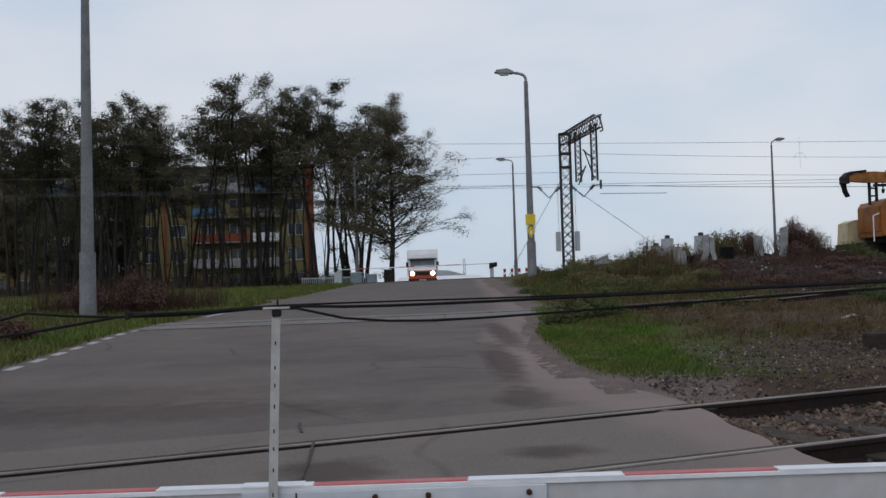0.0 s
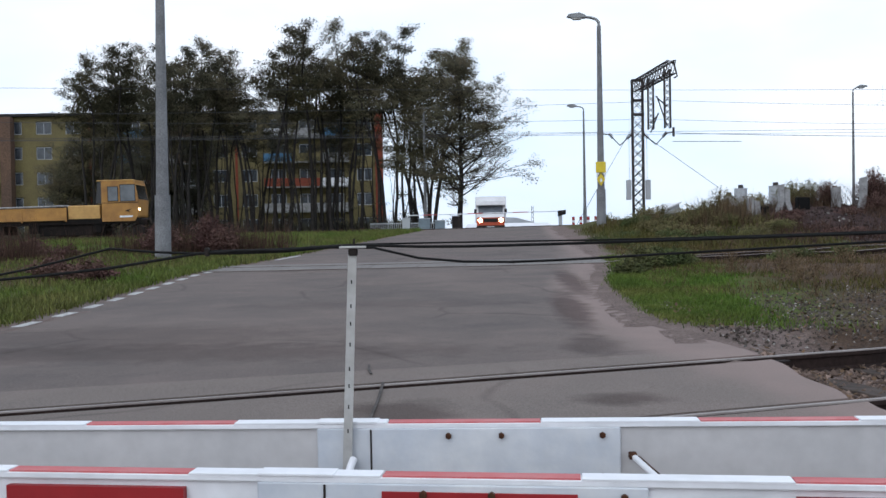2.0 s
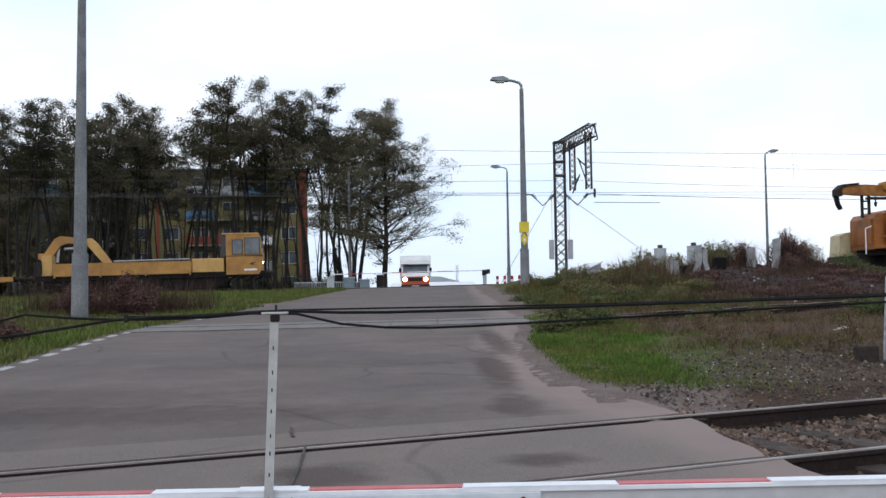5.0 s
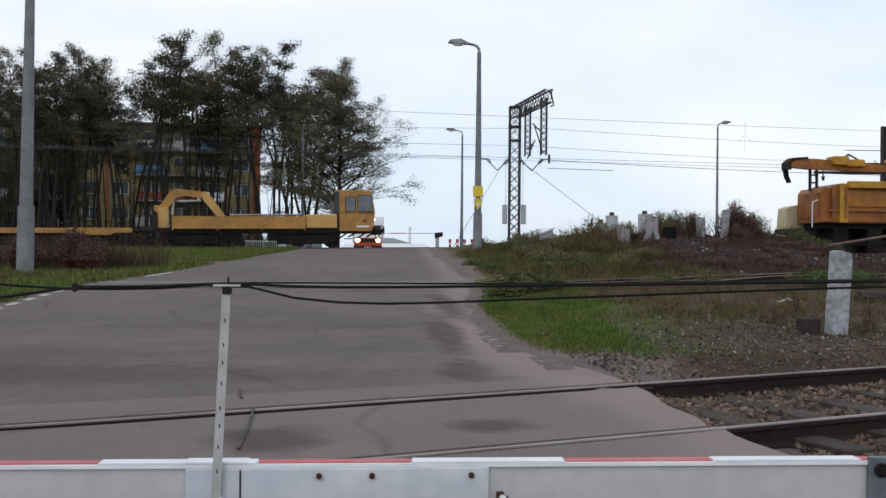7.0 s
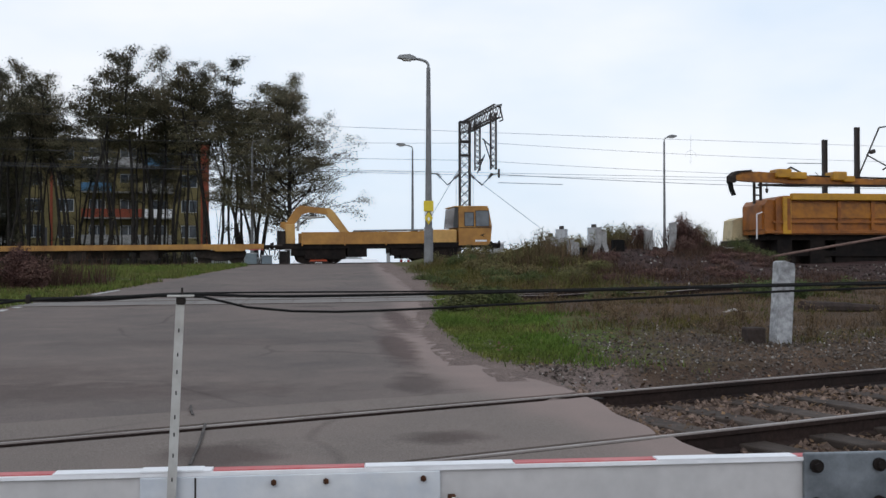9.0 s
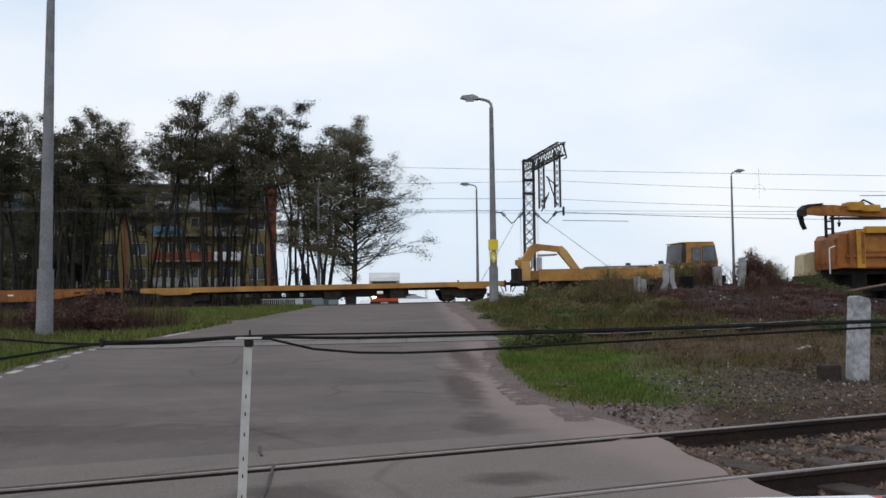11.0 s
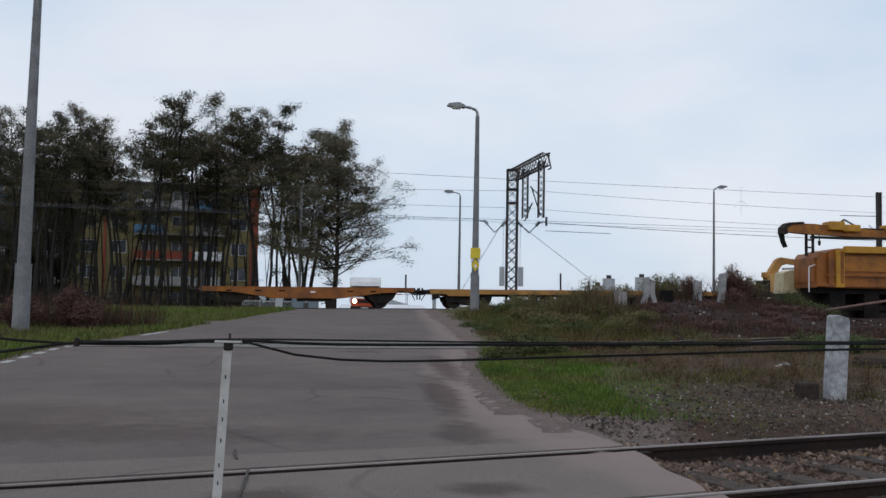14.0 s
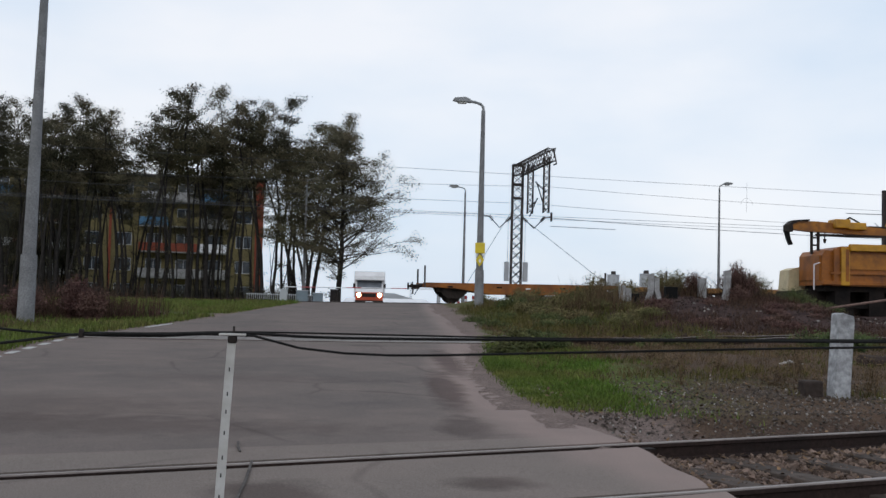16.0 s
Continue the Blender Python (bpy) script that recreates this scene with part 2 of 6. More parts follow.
def asphalt(name, base, worn):
    """Worn asphalt: aggregate speckle, patchy repairs, dark oil stains and thin cracks."""
    m = material(name, base, worn, 0.88, grain=90, stain=0.45, bump=0.35, spread=0.7)
    n, l = m.node_tree.nodes, m.node_tree.links
    b = n["Principled BSDF"]
    co = n.new("ShaderNodeTexCoord")
    cur = b.inputs["Base Color"].links[0].from_socket

    def tint(fac, dark, amount):
        nonlocal cur
        mx = n.new("ShaderNodeMixRGB")
        mx.blend_type = "MULTIPLY"
        mx.inputs["Color2"].default_value = (*dark, 1)
        mul = n.new("ShaderNodeMath")
        mul.operation = "MULTIPLY"
        mul.inputs[1].default_value = amount
        l.new(fac, mul.inputs[0])
        l.new(mul.outputs[0], mx.inputs["Fac"])
        l.new(cur, mx.inputs["Color1"])
        cur = mx.outputs["Color"]

    # thin wandering cracks
    wob = n.new("ShaderNodeTexNoise")
    wob.inputs["Scale"].default_value = 0.7
    mixv = n.new("ShaderNodeMixRGB")
    mixv.inputs["Fac"].default_value = 0.35
    l.new(co.outputs["Object"], wob.inputs["Vector"])
    l.new(co.outputs["Object"], mixv.inputs["Color1"])
    l.new(wob.outputs["Color"], mixv.inputs["Color2"])
    vor = n.new("ShaderNodeTexVoronoi")
    vor.feature = "DISTANCE_TO_EDGE"
    vor.inputs["Scale"].default_value = 0.55
    l.new(mixv.outputs["Color"], vor.inputs["Vector"])
    cr = n.new("ShaderNodeValToRGB")
    cr.color_ramp.elements[0].color, cr.color_ramp.elements[1].color = (1, 1, 1, 1), (0, 0, 0, 1)
    cr.color_ramp.elements[0].position, cr.color_ramp.elements[1].position = 0.002, 0.016
    gate = n.new("ShaderNodeTexNoise")
    gate.inputs["Scale"].default_value = 0.4
    l.new(co.outputs["Object"], gate.inputs["Vector"])
    gr = n.new("ShaderNodeValToRGB")
    gr.color_ramp.elements[0].position, gr.color_ramp.elements[1].position = 0.46, 0.56
    l.new(gate.outputs["Fac"], gr.inputs["Fac"])
    l.new(vor.outputs["Distance"], cr.inputs["Fac"])
    both = n.new("ShaderNodeMath")
    both.operation = "MULTIPLY"
    l.new(cr.outputs["Color"], both.inputs[0])
    l.new(gr.outputs["Color"], both.inputs[1])
    tint(both.outputs[0], (0.4, 0.38, 0.38), 0.42)
    # pale dust along the edge, broken up
    du = n.new("ShaderNodeAttribute")
    du.attribute_name = "dust"
    dn = n.new("ShaderNodeTexNoise")
    dn.inputs["Scale"].default_value, dn.inputs["Detail"].default_value = 1.6, 8
    l.new(co.outputs["Object"], dn.inputs["Vector"])
    dm = n.new("ShaderNodeMath")
    dm.operation = "MULTIPLY_ADD"
    dm.inputs[1].default_value, dm.inputs[2].default_value = 0.9, -0.45
    l.new(dn.outputs["Fac"], dm.inputs[0])
    da = n.new("ShaderNodeMath")
    da.operation, da.use_clamp = "ADD", True
    l.new(du.outputs["Fac"], da.inputs[0])
    l.new(dm.outputs[0], da.inputs[1])
    dx = n.new("ShaderNodeMixRGB")
    dx.inputs["Color2"].default_value = (0.25, 0.192, 0.174, 1)
    dr = n.new("ShaderNodeMath")
    dr.operation = "MULTIPLY"
    dr.inputs[1].default_value = 0.85
    l.new(da.outputs[0], dr.inputs[0])
    l.new(dr.outputs[0], dx.inputs["Fac"])
    l.new(cur, dx.inputs["Color1"])
    cur = dx.outputs["Color"]
    # oil and damp stains, each with its own place and size on the road
    for sx, sy, rx, ry, amount in ((0.76, 6.88, 0.36, 0.26, 0.8), (-0.6, 6.5, 0.42, 0.5, 0.8), (0.8, 9.3, 0.3, 0.8, 0.6),
                                   (0.84, 12.4, 0.26, 2.8, 0.9), (1.14, 16.6, 0.26, 3.4, 0.9), (-3.0, 9.1, 3.6, 0.7, 0.55), (-1.5, 13.2, 2.2, 0.6, 0.25), (-3.6, 10.2, 2.6, 1.2, 0.4),
                                   (-0.2, 20.0, 0.5, 0.4, 0.5), (-4.2, 20.6, 0.7, 0.5, 0.5)):
        mp = n.new("ShaderNodeMapping")
        mp.vector_type = "POINT"
        mp.inputs["Location"].default_value = (-sx / rx, -sy / ry, 0)
        mp.inputs["Scale"].default_value = (1 / rx, 1 / ry, 0)
        l.new(co.outputs["Object"], mp.inputs["Vector"])
        ln = n.new("ShaderNodeVectorMath")
        ln.operation = "LENGTH"
        l.new(mp.outputs["Vector"], ln.inputs[0])
        add = n.new("ShaderNodeMath")
        add.operation = "ADD"
        sc = n.new("ShaderNodeTexNoise")
        sc.inputs["Scale"].default_value, sc.inputs["Detail"].default_value = 4.0, 5
        l.new(co.outputs["Object"], sc.inputs["Vector"])
        l.new(ln.outputs["Value"], add.inputs[0])
        l.new(sc.outputs["Fac"], add.inputs[1])
        rp = n.new("ShaderNodeValToRGB")
        rp.color_ramp.elements[0].color, rp.color_ramp.elements[1].color = (1, 1, 1, 1), (0, 0, 0, 1)
        rp.color_ramp.elements[0].position, rp.color_ramp.elements[1].position = 0.62, 1.0
        half = n.new("ShaderNodeMath")
        half.operation = "MULTIPLY"
        half.inputs[1].default_value = 0.66
        l.new(add.outputs[0], half.inputs[0])
        l.new(half.outputs[0], rp.inputs["Fac"])
        tint(rp.outputs["Color"], (0.42, 0.38, 0.38), amount)
    l.new(cur, b.inputs["Base Color"])
    return m


M["asphalt"] = asphalt("worn_asphalt", (0.164, 0.133, 0.121), (0.099, 0.087, 0.083))
M["asphalt_pale"] = asphalt("pale_asphalt", (0.188, 0.158, 0.142), (0.15, 0.129, 0.117))


def ground_material():
    """Soil with turf, gravel and dirt by the zones stored on the mesh."""
    m = bpy.data.materials.new("ground_cover")
    m.use_nodes = True
    n, l = m.node_tree.nodes, m.node_tree.links
    b = n["Principled BSDF"]
    b.inputs["Roughness"].default_value, b.inputs["Specular IOR Level"].default_value = 0.95, 0.1
    at = n.new("ShaderNodeAttribute")
    at.attribute_name = "zone"
    sep = n.new("ShaderNodeSeparateColor")
    l.new(at.outputs["Color"], sep.inputs["Color"])
    co = n.new("ShaderNodeTexCoord")

    def ramp(scale, c1, c2, p1=0.35, p2=0.65, detail=8):
        no = n.new("ShaderNodeTexNoise")
        no.inputs["Scale"].default_value, no.inputs["Detail"].default_value = scale, detail
        no.inputs["Roughness"].default_value = 0.7
        r = n.new("ShaderNodeValToRGB")
        r.color_ramp.elements[0].color, r.color_ramp.elements[1].color = (*c1, 1), (*c2, 1)
        r.color_ramp.elements[0].position, r.color_ramp.elements[1].position = p1, p2
        l.new(co.outputs["Object"], no.inputs["Vector"])
        l.new(no.outputs["Fac"], r.inputs["Fac"])
        return r.outputs["Color"], no.outputs["Fac"]

    dry, _ = ramp(1.1, (0.115, 0.075, 0.052), (0.066, 0.048, 0.034))
    turf, _ = ramp(1.6, (0.06, 0.1, 0.018), (0.105, 0.105, 0.036))
    soil, _ = ramp(1.4, (0.03, 0.019, 0.019), (0.07, 0.043, 0.039))
    dust, _ = ramp(2.0, (0.21, 0.162, 0.146), (0.14, 0.108, 0.097))
    breakup, _ = ramp(1.3, (0, 0, 0), (1, 1, 1), 0.3, 0.7)
    cur = dry
    for ch, colour in (("Red", turf), ("Green", soil), ("Blue", dust)):
        mx = n.new("ShaderNodeMixRGB")
        ad = n.new("ShaderNodeMath")
        ad.operation = "MULTIPLY_ADD"
        ad.inputs[1].default_value = 1.7
        sb = n.new("ShaderNodeMath")
        sb.operation = "MULTIPLY_ADD"
        sb.inputs[1].default_value, sb.inputs[2].default_value = 0.7, -0.7
        l.new(breakup, sb.inputs[0])
        l.new(sep.outputs[ch], ad.inputs[0])
        l.new(sb.outputs[0], ad.inputs[2])
        ad.use_clamp = True
        l.new(ad.outputs[0], mx.inputs["Fac"])
        l.new(cur, mx.inputs["Color1"])
        l.new(colour, mx.inputs["Color2"])
        cur = mx.outputs["Color"]
    speck, f = ramp(35, (0.5, 0.5, 0.5), (1.4, 1.4, 1.4), 0.35, 0.65, 4)
    mu = n.new("ShaderNodeMixRGB")
    mu.blend_type, mu.inputs["Fac"].default_value = "MULTIPLY", 0.8
    l.new(cur, mu.inputs["Color1"])
    l.new(speck, mu.inputs["Color2"])
    l.new(mu.outputs["Color"], b.inputs["Base Color"])
    bp = n.new("ShaderNodeBump")
    bp.inputs["Strength"].default_value, bp.inputs["Distance"].default_value = 0.7, 0.05
    l.new(f, bp.inputs["Height"])
    l.new(bp.outputs["Normal"], b.inputs["Normal"])
    return m


# ---- mesh helpers ----
def part(name, bm, mat, parent=None, label="", smooth=False):
    me = bpy.data.meshes.new(name)
    bmesh.ops.recalc_face_normals(bm, faces=bm.faces)
    bm.to_mesh(me)
    bm.free()
    me.materials.append(M[mat] if isinstance(mat, str) else mat)
    if smooth:
        me.shade_smooth()
    ob = new(name, me)
    if parent is not None:
        ob.parent = parent
    if label:
        ob["label"] = label
    return ob


def share(name, mesh, m, parent):
    ob = new(name, mesh)
    ob.parent = parent
    ob.matrix_basis = m
    return ob


def empty(name, m, label, category, group="", kind=""):
    ob = new(name)
    ob.empty_display_size = 0.2
    ob.matrix_basis = m
    return tagged(ob, label, category, group, kind)


def box(bm, x0, x1, y0, y1, z0, z1, bevel=0.0):
    r = bmesh.ops.create_cube(bm, size=1, matrix=Matrix.Translation(((x0 + x1) / 2, (y0 + y1) / 2, (z0 + z1) / 2))
                              @ Matrix.Diagonal((x1 - x0, y1 - y0, z1 - z0, 1)))
    if bevel:
        es = {e for v in r["verts"] for e in v.link_edges}
        bmesh.ops.bevel(bm, geom=list(es), offset=bevel, segments=2, affect="EDGES", profile=0.5)
    return bm


def rod(bm, a, b, r0, r1=None, seg=8):
    a, b = Vector(a), Vector(b)
    d = b - a
    q = d.to_track_quat("Z", "Y").to_matrix().to_4x4()
    bmesh.ops.create_cone(bm, cap_ends=True, segments=seg, radius1=r0, radius2=r0 if r1 is None else r1, depth=d.length,
                          matrix=Matrix.Translation((a + b) / 2) @ q)
    return bm


def prism(bm, outline, y0, y1, axis="y"):
    """An outline in the x-z plane drawn out from y0 to y1 (axis x: an outline in y-z drawn out along x)."""
    rows = []
    for d in (y0, y1):
        rows.append([bm.verts.new((p, d, q) if axis == "y" else (d, p, q)) for p, q in outline])
    k = len(outline)
    bm.faces.new(rows[0])
    bm.faces.new(rows[1][::-1])
    for i in range(k):
        bm.faces.new((rows[0][i], rows[0][(i + 1) % k], rows[1][(i + 1) % k], rows[1][i]))
    return bm


def sweep(bm, pts, prof):
    """A profile (across, up) carried along a line of points."""
    rings = []
    for i, p in enumerate(pts):
        a, c = Vector(pts[max(i - 1, 0)]), Vector(pts[min(i + 1, len(pts) - 1)])
        t = (c - a).normalized()
        side = t.cross(Vector((0, 0, 1))).normalized()
        up = side.cross(t)
        rings.append([bm.verts.new(Vector(p) + side * u + up * v) for u, v in prof])
    k = len(prof)
    for r0, r1 in zip(rings, rings[1:]):
        for i in range(k):
            bm.faces.new((r0[i], r0[(i + 1) % k], r1[(i + 1) % k], r1[i]))
    bm.faces.new(rings[0])
    bm.faces.new(rings[-1][::-1])
    return bm


def tube(bm, pts, r, seg=6):
    return sweep(bm, pts, [(r * math.cos(2 * math.pi * i / seg), r * math.sin(2 * math.pi * i / seg)) for i in range(seg)])


def B():
    return bmesh.new()


# ---- the lie of the land ----
YP = [-3000, -50, 1, 3, 4.6, 5.6, 7, 9, 20, 40, 60, 64, 67, 70, 75, 90, 150, 400, 4000]
ZP = [-0.5, -0.1, 0, 0.1, 0.34, 0.46, 0.475, 0.52, 0.74, 1.12, 1.48, 1.53, 1.53, 1.4, 1.1, 0.8, 0.5, 0.3, -4]


def sm(a, b, v):
    t = min(max((v - a) / (b - a), 0), 1)
    return t * t * (3 - 2 * t)


def road_z(x, y):
    s = min(max(y / 64, 0), 1.2)
    xs = max(min(x, 60), -70)
    return float(np.interp(y - 0.12 * xs * s, YP, ZP)) + 0.012 * xs * s


def left_edge(y):
    return float(np.interp(y, [-20, 8, 12.6, 20, 22, 28, 42, 58, 75], [-5.3, -5.3, -5.35, -6.0, -5.9, -5.5, -5.0, -4.4, -4.2]))


def right_edge(y):
    return float(np.interp(y, [-20, 7, 8.3, 9.2, 10.5, 12, 14, 17, 19, 24, 30, 38, 45, 59, 75],
                           [3.4, 2.3, 2.0, 1.75, 1.46, 1.35, 1.37, 1.5, 1.8, 2.15, 2.35, 2.55, 2.66, 3.1, 3.2]))


def track_1(x):
    return 6.83 + 0.372 * x


def track_2(x):
    return float(np.interp(x, [-20, -8, 0, 5, 12, 25, 45], [20.8, 21.3, 21.8, 22.7, 24.9, 30, 39]))


def land(x, y):
    z = road_z(x, y)
    off = max(left_edge(y) - x, x - right_edge(y), 0)
    rough = 0.05 * noise.noise((x * 0.6, y * 0.6, 0)) + 0.16 * noise.noise((x * 0.13, y * 0.13, 3))
    z += rough * sm(0.2, 3.0, off) * sm(2, 6, y)
    if x > 0 and y < 66:
        verge = 0.42 * sm(2.9, 5.2, x) * sm(30, 41, y) * (1 - sm(48, 60, y - 0.2 * x))
        heap = 0.75 * sm(6.0, 11.0, x) * sm(26.5, 39, y - 0.12 * x) * (1 - sm(46, 58, y - 0.2 * x))
        heap *= (1 + 0.35 * noise.noise((x * 0.3, y * 0.3, 7))) * (1 - 0.85 * sm(15.0, 18.5, x))
        z += verge * (1 - 0.5 * sm(6, 11, x)) * (1 - 0.7 * sm(15, 18.5, x)) + heap
    if x > 1.9:
        d = abs(y - track_1(x)) * 0.937
        z -= 0.15 * sm(1.9, 2.5, x) * (1 - sm(1.5, 2.1, d))
    return z


# ---- ground ----
def make_ground():
    xs = np.concatenate([[-3000, -1200, -500, -200, -120, -90], np.arange(-70, -12, 1.0), np.arange(-12, 16, 0.3), np.arange(16, 60, 1.0),
                         [60, 90, 130, 250, 600, 1500, 3000]])
    ys = np.concatenate([[-2000, -600, -150, -40, -15, -6], np.arange(-3, 32, 0.3), np.arange(32, 80, 0.8), np.arange(80, 130, 5),
                         [130, 160, 220, 320, 500, 900, 1800, 3800]])
    verts, zone = [], []
    for y in ys:
        for x in xs:
            x, y = float(x), float(y)
            verts.append((x, y, land(x, y) - (0.06 if left_edge(y) + 0.3 < x < right_edge(y) - 0.3 and y < 74 else 0)))
            n1 = noise.noise((x * 0.25, y * 0.25, 1))
            g = s = d = 0.0
            if x < left_edge(y):
                g = (0.85 + 0.5 * n1) * (1 - 0.6 * sm(14.5, 18, y - 0.2 * x + 2 * n1 - 2) * (1 - sm(28.5, 31.5, y)) * (1 - sm(-8.6, -7.4, x)))
                d = 0.9 * (1 - sm(0.3, 1.2, left_edge(y) - x))
                d = max(d, 0.9 * (1 - sm(0.8, 2.0, abs(y - 34 + 0.25 * x))) * sm(-16, -7, x))
                s = 0.3 * sm(19, 22, y) * (1 - sm(28, 31, y)) * (1 - sm(-9.5, -8, x))
            else:
                off = x - right_edge(y)
                g = 1.1 * (1 - sm(1.3, 3.2, off + 1.4 * n1)) * sm(9.5, 12.5, y) * (1 - sm(24, 31, y)) + 0.5 * sm(34, 38, y) * (1 - sm(5, 8, x))
                g += 0.3 * (1 - sm(0.4, 1.3, abs(y - 13.3 - 0.22 * (x - 4) + n1)))
                d = 1.2 * (1 - sm(0.4, 1.0 + 0.8 * sm(22, 8, y), off + 0.5 * n1)) if off > -0.5 else 1.0
                s = 0.6 * (1 - sm(1.0, 2.2, abs(y - track_2(x)))) * sm(3.5, 5.5, x) + sm(25.5, 29, y - 0.15 * x) * sm(4.5, 8, x + 2 * n1) + 0.45 * (1 - sm(1.6, 2.6, abs(y - track_1(x)))) * sm(1.8, 2.4, x)
            zone.append((min(max(g, 0), 1), min(max(s, 0), 1), min(max(d, 0), 1), 1))
    nx = len(xs)
    faces = [(j * nx + i, j * nx + i + 1, (j + 1) * nx + i + 1, (j + 1) * nx + i) for j in range(len(ys) - 1) for i in range(nx - 1)]
    me = bpy.data.meshes.new("ground")
    me.from_pydata(verts, [], faces)
    ca = me.color_attributes.new("zone", "FLOAT_COLOR", "POINT")
    ca.data.foreach_set("color", [c for q in zone for c in q])
    me.materials.append(ground_material())
    me.shade_smooth()
    tagged(new("ground", me), "uneven ground of turf, dry grass, dirt and gravel beside a road", "ground", kind="structure")


def road_strip(name, mat, label, y_of, step, rows, x0=None, x1=None, lift=0.0):
    """A sheet that follows the road's surface between two lines across it."""
    bm = B()
    grid = []
    for j in range(rows + 1):
        f = j / rows
        row = []
        for i in range(37):
            g = i / 36
            ya = y_of(f, 0)
            a = left_edge(ya) if x0 is None else x0(ya) if callable(x0) else x0
            b = right_edge(ya) if x1 is None else x1(ya) if callable(x1) else x1
            x = a + (b - a) * g
            y = y_of(f, x)
            ragged = 0.12 * noise.noise((y * 0.9, x, 4))
            if (i == 36 and (x1 is None or callable(x1))) or (i == 0 and callable(x0)):
                x += ragged * (2.5 if i == 0 else 1.0)
            row.append(bm.verts.new((x, y, road_z(x, y) + lift)))
        grid.append(row)
    for r0, r1 in zip(grid, grid[1:]):
        for i in range(36):
            bm.faces.new((r0[i], r0[i + 1], r1[i + 1], r1[i]))
    edge = [e for e in bm.edges if len(e.link_faces) == 1]
    low = bmesh.ops.extrude_edge_only(bm, edges=edge)
    for v in low["geom"]:
        if isinstance(v, bmesh.types.BMVert):
            v.co.z -= 0.05
    ob = part(name, bm, mat)
    ca = ob.data.color_attributes.new("dust", "FLOAT_COLOR", "POINT")
    for i, vert in enumerate(ob.data.vertices):
        x, y, _ = vert.co
        e = right_edge(y)
        d = sm(e - 0.95, e - 0.25, x) * (0.75 + 0.25 * sm(25, 10, y)) - 0.35 * (1 - sm(0.05, 0.5, abs(x - e + 1.05)))
        ca.data[i].color = (d, d, d, 1)
    return tagged(ob, label, "road", kind="structure")


make_ground()
road_strip("road", "asphalt", "worn grey asphalt road rising to a far level crossing",
           lambda f, x: (8.36 + 0.3 * x * (1 - f)) * (1 - f) + 75 * f, 0, 150)
road_strip("road_crossing_far", "asphalt_pale", "paler asphalt strip behind the rail", lambda f, x: 7.855 + 0.372 * x + f * (0.505 - 0.072 * x), 0, 4,
           lift=0.002)
road_strip("road_crossing_middle", "asphalt_pale", "paler asphalt between two rails", lambda f, x: 6.05 + 0.372 * x + f * 1.545, 0, 14, x0=-8.0, x1=lambda y: 2.12 + 0.04 * math.sin(5.3 * y))
road_strip("road_crossing_near", "asphalt_pale", "paler asphalt before the rails", lambda f, x: -4 * (1 - f) + (5.895 + 0.372 * x) * f, 0, 60, x0=-8.0, x1=lambda y: 2.28 + 0.04 * math.sin(4.1 * y))


def patch(name, outline, mat, label, category, lift=0.006, kind="structure"):
    """A thin slab lying on the road, by the corners of its outline."""
    bm = B()
    top = [bm.verts.new((x, y, road_z(x, y) + lift)) for x, y in outline]
    low = [bm.verts.new((x, y, road_z(x, y) - 0.03)) for x, y in outline]
    bm.faces.new(top)
    for i in range(len(top)):
        j = (i + 1) % len(top)
        bm.faces.new((top[i], top[j], low[j], low[i]))
    return tagged(part(name, bm, mat), label, category, kind=kind)


# white edge dashes
for k in range(14):
    ya = 10.2 + k * 1.02
    yb = ya + 0.5
    if k == 13:
        ya, yb = 25.4, 27.6
    xa, xb = left_edge(ya) + 0.02, left_edge(yb) + 0.02
    patch("edge_marking", [(xa, ya), (xa + 0.13, ya), (xb + 0.13, yb), (xb, yb)], "marking", "worn white painted dash along the road edge", "road marking")


# tar seams and repair lines
for pts in ([(-1.0, 8.28), (-0.97, 8.05), (-0.93, 7.86)], [(-0.8, 7.5), (-0.76, 6.9), (-0.73, 6.2)]):
    bm = B()
    for (xa, ya), (xb, yb) in zip(pts, pts[1:]):
        dx, dy = xb - xa, yb - ya
        k = 0.009 / math.hypot(dx, dy)
        bm.faces.new([bm.verts.new((x, y, road_z(x, y) + 0.007)) for x, y in ((xa - dy * k, ya + dx * k), (xa + dy * k, ya - dx * k), (xb + dy * k, yb - dx * k), (xb - dy * k, yb + dx * k))])
    ob = part("tar_seam", bm, "tar")
    sol = ob.modifiers.new("thickness", "SOLIDIFY")
    sol.thickness = 0.006
    tagged(ob, "dark tar-filled seam across worn asphalt", "seam", "tar seams", "structure")


# ---- tracks ----
RAIL_SIDE = [(-0.065, -0.15), (0.065, -0.15), (0.065, -0.135), (0.012, -0.115), (0.012, -0.04), (0.034, -0.03), (0.034, -0.004),
             (-0.034, -0.004), (-0.034, -0.03), (-0.012, -0.04), (-0.012, -0.115), (-0.065, -0.135)]
RAIL_HEAD = [(-0.024, -0.004), (0.02, -0.004), (0.017, 0.005), (-0.021, 0.005)]


def rail(pts):
    ob = tagged(part("rail", sweep(B(), pts, RAIL_SIDE), "rail_side"), "rusty steel rail with a worn bright running surface", "rail", "rails", "structure")
    part("rail_head", sweep(B(), pts, RAIL_HEAD), "rail_head", ob, "bright worn rail head")


def line(f, a, b, n):
    return [f(a + (b - a) * i / n) for i in range(n + 1)]


